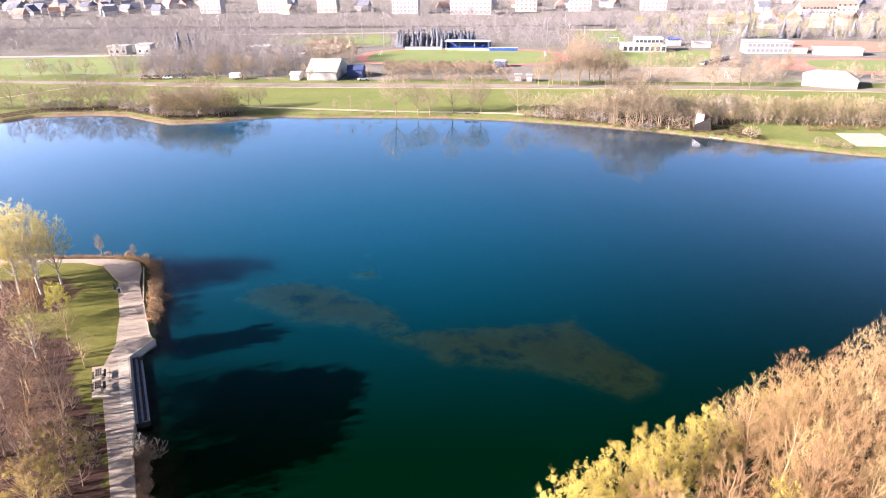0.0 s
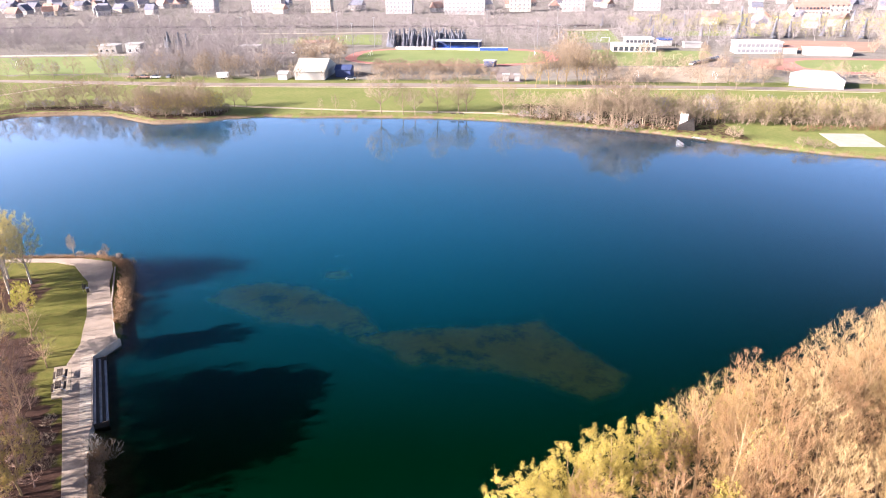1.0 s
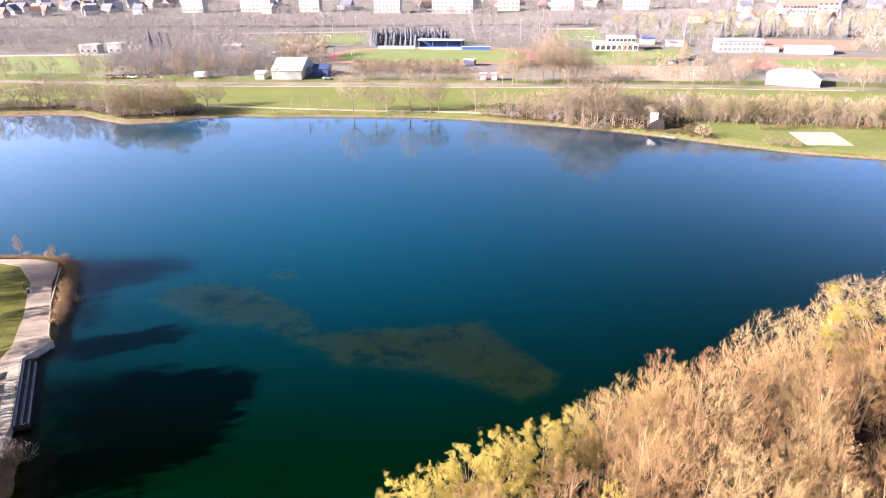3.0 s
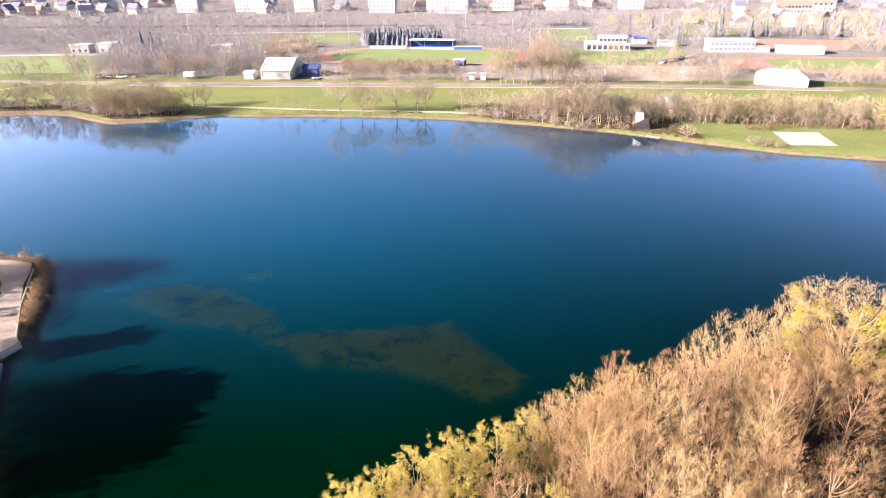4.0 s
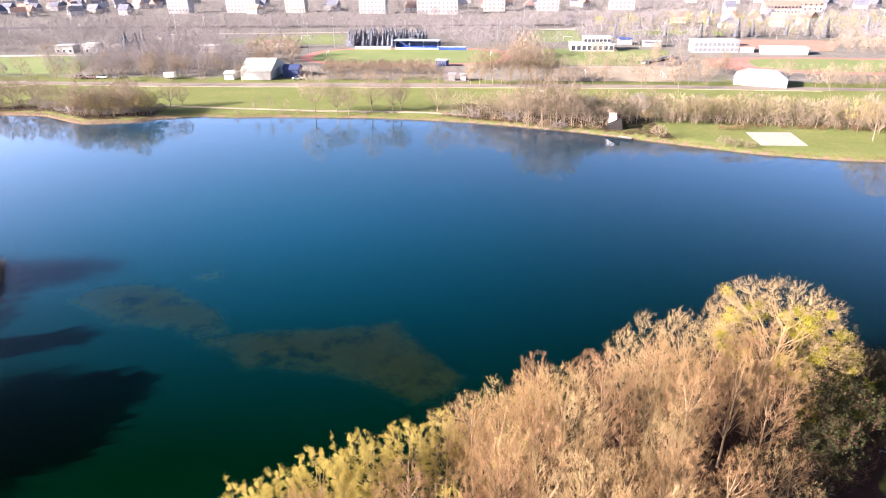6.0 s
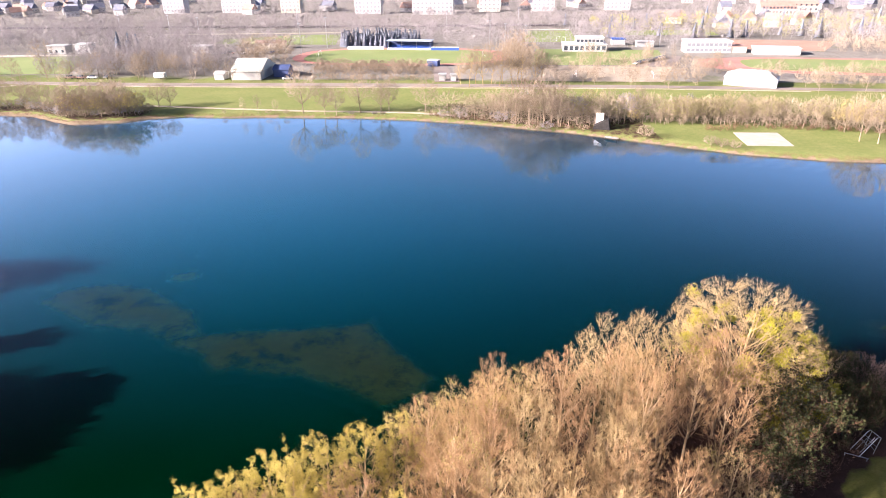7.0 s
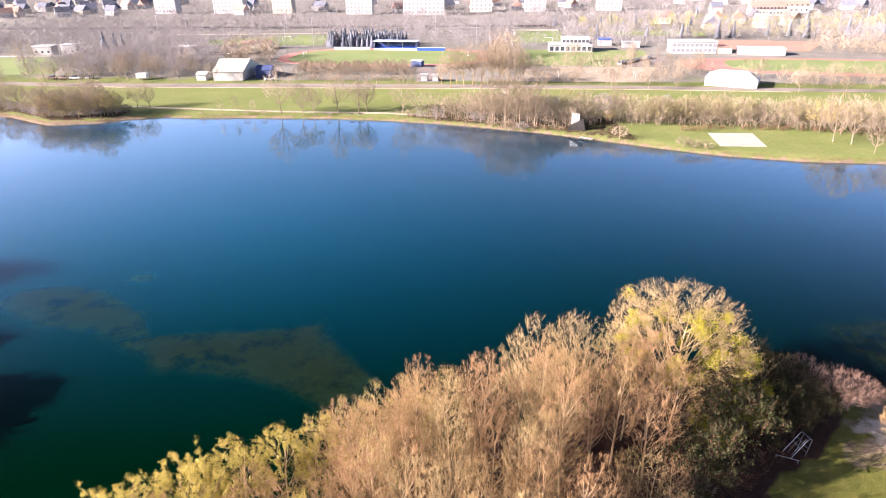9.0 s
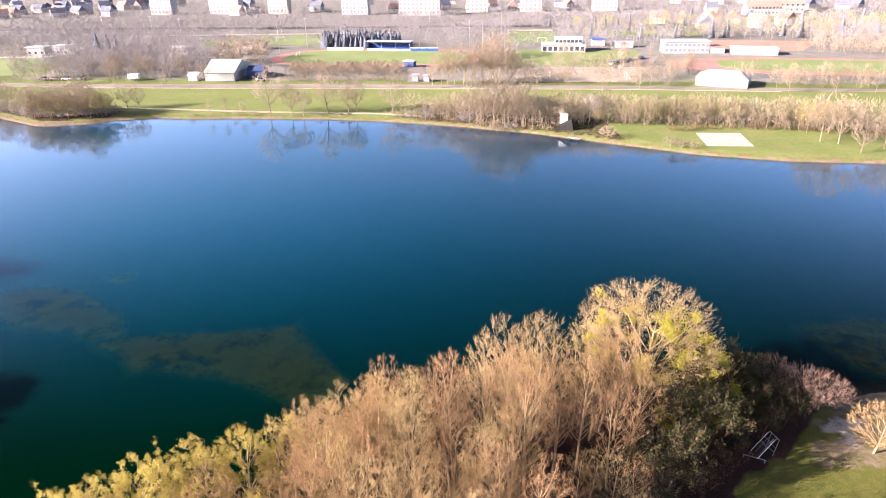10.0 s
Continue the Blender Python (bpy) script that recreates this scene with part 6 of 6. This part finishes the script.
def picnic_table(x, y, turn, label):
    ob = empty("picnic_table", pose(x, y, 1.08, 0, 0, turn), label, "table", "picnic tables by the path")
    for i in range(3):
        part("board", box(1.7, 0.22, 0.05, (0, -0.24 + 0.24 * i, 0.72), 0.01), WOOD_DARK, ob)
    for s in (-1, 1):
        part("bench_seat", box(1.7, 0.28, 0.06, (0, 0.68 * s, 0.43), 0.01), WOOD_DARK, ob)
        bm = tube_bm([(0.6 * s, -0.72, 0), (0.6 * s, -0.2, 0.72)], 0.04)
        tube_bm([(0.6 * s, 0.72, 0), (0.6 * s, 0.2, 0.72)], 0.04, bm=bm)
        part("leg_frame", bm, METAL, ob)
        part("cross_bar", tube_bm([(0.6 * s, -0.75, 0.41), (0.6 * s, 0.75, 0.41)], 0.035), METAL, ob)


def bench(x, y, turn, label, z=1.05):
    ob = empty("park_bench", pose(x, y, z, 0, 0, turn), label, "bench")
    for i in range(3):
        part("seat_slat", box(1.8, 0.12, 0.05, (0, -0.14 + 0.14 * i, 0.43), 0.008), WOOD_DARK, ob)
    for i in range(2):
        part("back_slat", box(1.8, 0.05, 0.13, (0, 0.27, 0.56 + 0.18 * i), 0.008), WOOD_DARK, ob)
    for s in (-0.7, 0.7):
        bm = tube_bm([(s, -0.18, 0), (s, -0.18, 0.43)], 0.03)
        tube_bm([(s, 0.2, 0), (s, 0.22, 0.43), (s, 0.3, 0.86)], 0.03, bm=bm)
        part("leg", bm, METAL, ob)


picnic_table(-51.9, 68.6, 114, "dark wooden picnic table on gravel beside the path")
picnic_table(-50.8, 66.0, 114, "dark wooden picnic table on gravel beside the path")
tagged(new("gravel_bay", mesh_of("gravel_bay", *slab([(-53.9, 70.8), (-50.9, 64.2), (-48.9, 64.6), (-51.8, 71.2)], 0.8, 1.1), GRAVEL)), "pale gravel bay beside the path", "gravel bay", kind="structure")
bench(-60.0, 92.4, 112, "dark park bench at the edge of the lawn")
bench(5.7, 210.2, 172, "weathered park bench on the far bank", height(5.7, 210.2) - 0.02)
bench(8.4, 209.9, 172, "weathered park bench on the far bank", height(8.4, 209.9) - 0.02)
bin_ob = empty("litter_bin", pose(-59.0, 91.3, 1.08), "dark round litter bin by the bench", "litter bin")
part("body", tube_bm([(0, 0, 0.1), (0, 0, 0.8)], 0.24, 12), WOOD_DARK, bin_ob)
part("rim", tube_bm([(0, 0, 0.8), (0, 0, 0.86)], 0.27, 12), METAL, bin_ob)


# ---- beach: steel frame ----
def climbing_frame():
    ob = empty("steel_frame", pose(66.2, 50.6, height(66.2, 50.6) - 0.02, 0, 0, 12) @ Matrix.Scale(0.8, 4), "tubular steel climbing frame in the wood's shade", "climbing frame")
    for s in (-0.7, 0.7):
        part("rail", tube_bm([(-1.6, s, 0), (0.5, s, 2.65), (0.85, s, 2.75), (1.15, s, 2.5)], 0.05, 7), METAL, ob)
        part("leg", tube_bm([(1.15, s, 2.5), (0.75, s, 0)], 0.045, 7), METAL, ob)
        part("inner_rail", tube_bm([(-1.1, s * 0.45, 0.25), (0.6, s * 0.45, 2.4)], 0.03, 6), METAL, ob)
        part("brace", tube_bm([(-0.3, s, 1.64), (0.83, s, 0.5)], 0.03, 6), METAL, ob)
    for x, z in ((0.85, 2.75), (1.13, 2.5), (0.93, 1.1), (-0.4, 1.5), (0.1, 2.15)):
        part("cross_bar", tube_bm([(x, -0.7, z), (x, 0.7, z)], 0.035, 6), METAL, ob)
    bar = empty("low_bar", pose(64.6, 49.6, height(64.6, 49.6) - 0.02, 0, 0, -28), "low steel bar on the grass beside the frame", "bar")
    part("rail", tube_bm([(-1.1, 0, 0.35), (1.1, 0, 0.35)], 0.04), METAL, bar)
    for s in (-1, 1):
        part("post", tube_bm([(s, 0, 0), (s, 0, 0.35)], 0.04), METAL, bar)


climbing_frame()


# ---- far bank hut and jetty ----
def hut():
    ob = empty("boat_hut", pose(75.0, 185.6, height(75.0, 185.6) - 0.1, 0, 0, -20), "black tarred wedge-shaped hut with a white panel", "hut")
    bm = bmesh.new()
    vs = [bm.verts.new(p) for p in ((-2.8, -1.6, 0), (2.2, -1.6, 0), (2.2, 1.6, 0), (-2.8, 1.6, 0), (1.5, -1.2, 3.2), (1.5, 1.4, 3.2), (-2.6, -1.5, 0.9), (-2.6, 1.5, 0.9))]
    for f in ((0, 1, 4, 6), (1, 2, 5, 4), (2, 3, 7, 5), (3, 0, 6, 7), (6, 4, 5, 7), (3, 2, 1, 0)):
        bm.faces.new([vs[i] for i in f])
    part("body", bm, TARRED, ob)
    part("panel", box(2.3, 0.25, 4.2, (-1.2, 2.2, 0), 0.03), PAINT_W, ob, "white upright panel")
    j = empty("jetty", pose(75.3, 176.7, 0.05, 0, 0, -42), "small grey board jetty at the far bank", "jetty")
    for i in range(10):
        part("board", box(0.36, 1.7, 0.06, (-1.9 + 0.4 * i, 0, 0.5)), WOOD_GREY, j)
    for x in (-1.6, 1.9):
        for y in (-0.7, 0.7):
            part("post", tube_bm([(x, y, -1.2), (x, y, 0.5)], 0.08), WOOD_DARK, j)


hut()


# ---- vehicles and masts ----
def trailer(x, y, turn):
    ob = empty("box_trailer", pose(x, y, FARZ, 0, 0, turn), "white box trailer parked beside the road", "trailer")
    part("body", box(4.6, 2.2, 2.0, (0, 0, 0.7), 0.06), PAINT_W, ob)
    for sx in (-0.5, 0.5):
        for sy in (-1.0, 1.0):
            part("wheel", tube_bm([(sx, sy - 0.1, 0.35), (sx, sy + 0.1, 0.35)], 0.35, 12), RUBBER, ob)
    part("drawbar", tube_bm([(2.3, 0, 0.55), (3.4, 0, 0.5)], 0.06), METAL, ob)


trailer(-89, 280, -8)


def car_kind(mat):
    ob = empty("car", pose(0, 0, -50), "small parked car on the car park", "car", "parked cars")
    part("body", box(4.2, 1.75, 0.6, (0, 0, 0.35), 0.12), mat, ob)
    bm = box(2.3, 1.6, 0.55, (-0.2, 0, 0.95))
    for v in bm.verts:
        if v.co.z > 1.2:
            v.co.x, v.co.y = -0.2 + (v.co.x + 0.2) * 0.7, v.co.y * 0.85
    part("cabin", bm, PANE, ob)
    for sx in (-1.3, 1.3):
        for sy in (-0.8, 0.8):
            part("wheel", tube_bm([(sx, sy - 0.1, 0.32), (sx, sy + 0.1, 0.32)], 0.32, 10), RUBBER, ob)
    return ob


def vehicles():
    rng = np.random.default_rng(77)
    kinds = [car_kind(m) for m in (PAINT_W, ROOF_DARK, METAL, NAVY, ROOF_RED)]
    spots = [(120 + 2.7 * i, 296 + 2.2 * i, 60) for i in range(8)] + [(-124, 284, -5), (-119, 283.5, -5), (-113, 284, 80), (-129, 284.5, 0), (-34, 272, 20), (-78, 352, 0), (-83, 353, 0), (-88, 353, 0)]
    for i, (x, y, r) in enumerate(spots):
        k = kinds[int(rng.integers(5))]
        copy_thing(k, pose(x, y, FARZ + 0.05, 0, 0, r + rng.uniform(-4, 4)))
    for i, k in enumerate(kinds):
        k.matrix_basis = pose(-72 + 5 * i, 353.5, FARZ, 0, 0, 85)


vehicles()
for x, y, h in ((-39, 340, 16), (63, 322, 16), (-30, 372, 16), (60, 362, 14), (78, 352, 12), (-115, 420, 13), (-60, 455, 13), (40, 440, 14), (88, 446, 14), (-140, 440, 13), (-180, 460, 12), (150, 350, 12)):
    mast = empty("floodlight_mast", pose(x, y, FARZ - 0.1), "tall thin steel floodlight mast", "mast", "floodlight masts")
    part("pole", tube_bm([(0, 0, 0), (0, 0, h)], 0.12), METAL, mast)
    part("lamp_head", box(1.4, 0.3, 0.5, (0, 0, h - 0.2), 0.04), METAL, mast)


def goal(x, y, turn):
    ob = empty("football_goal", pose(x, y, FARZ + 0.08, 0, 0, turn), "white football goal on the pitch", "goal", "football goals")
    for s in (-2.5, 2.5):
        part("post", tube_bm([(s, 0, 0), (s, 0, 2.2)], 0.07), PAINT_W, ob)
        part("stay", tube_bm([(s, 0, 2.2), (s, 1.4, 0)], 0.04), PAINT_W, ob)
    part("crossbar", tube_bm([(-2.5, 0, 2.2), (2.5, 0, 2.2)], 0.07), PAINT_W, ob)


for gx_, gy_, gt_ in ((-30, 341, 82), (53, 329, -98), (86, 268, 80), (116, 262, -98), (-52, 410, 0), (104, 384, 170), (-200, 327, 80)):
    goal(gx_, gy_, gt_)
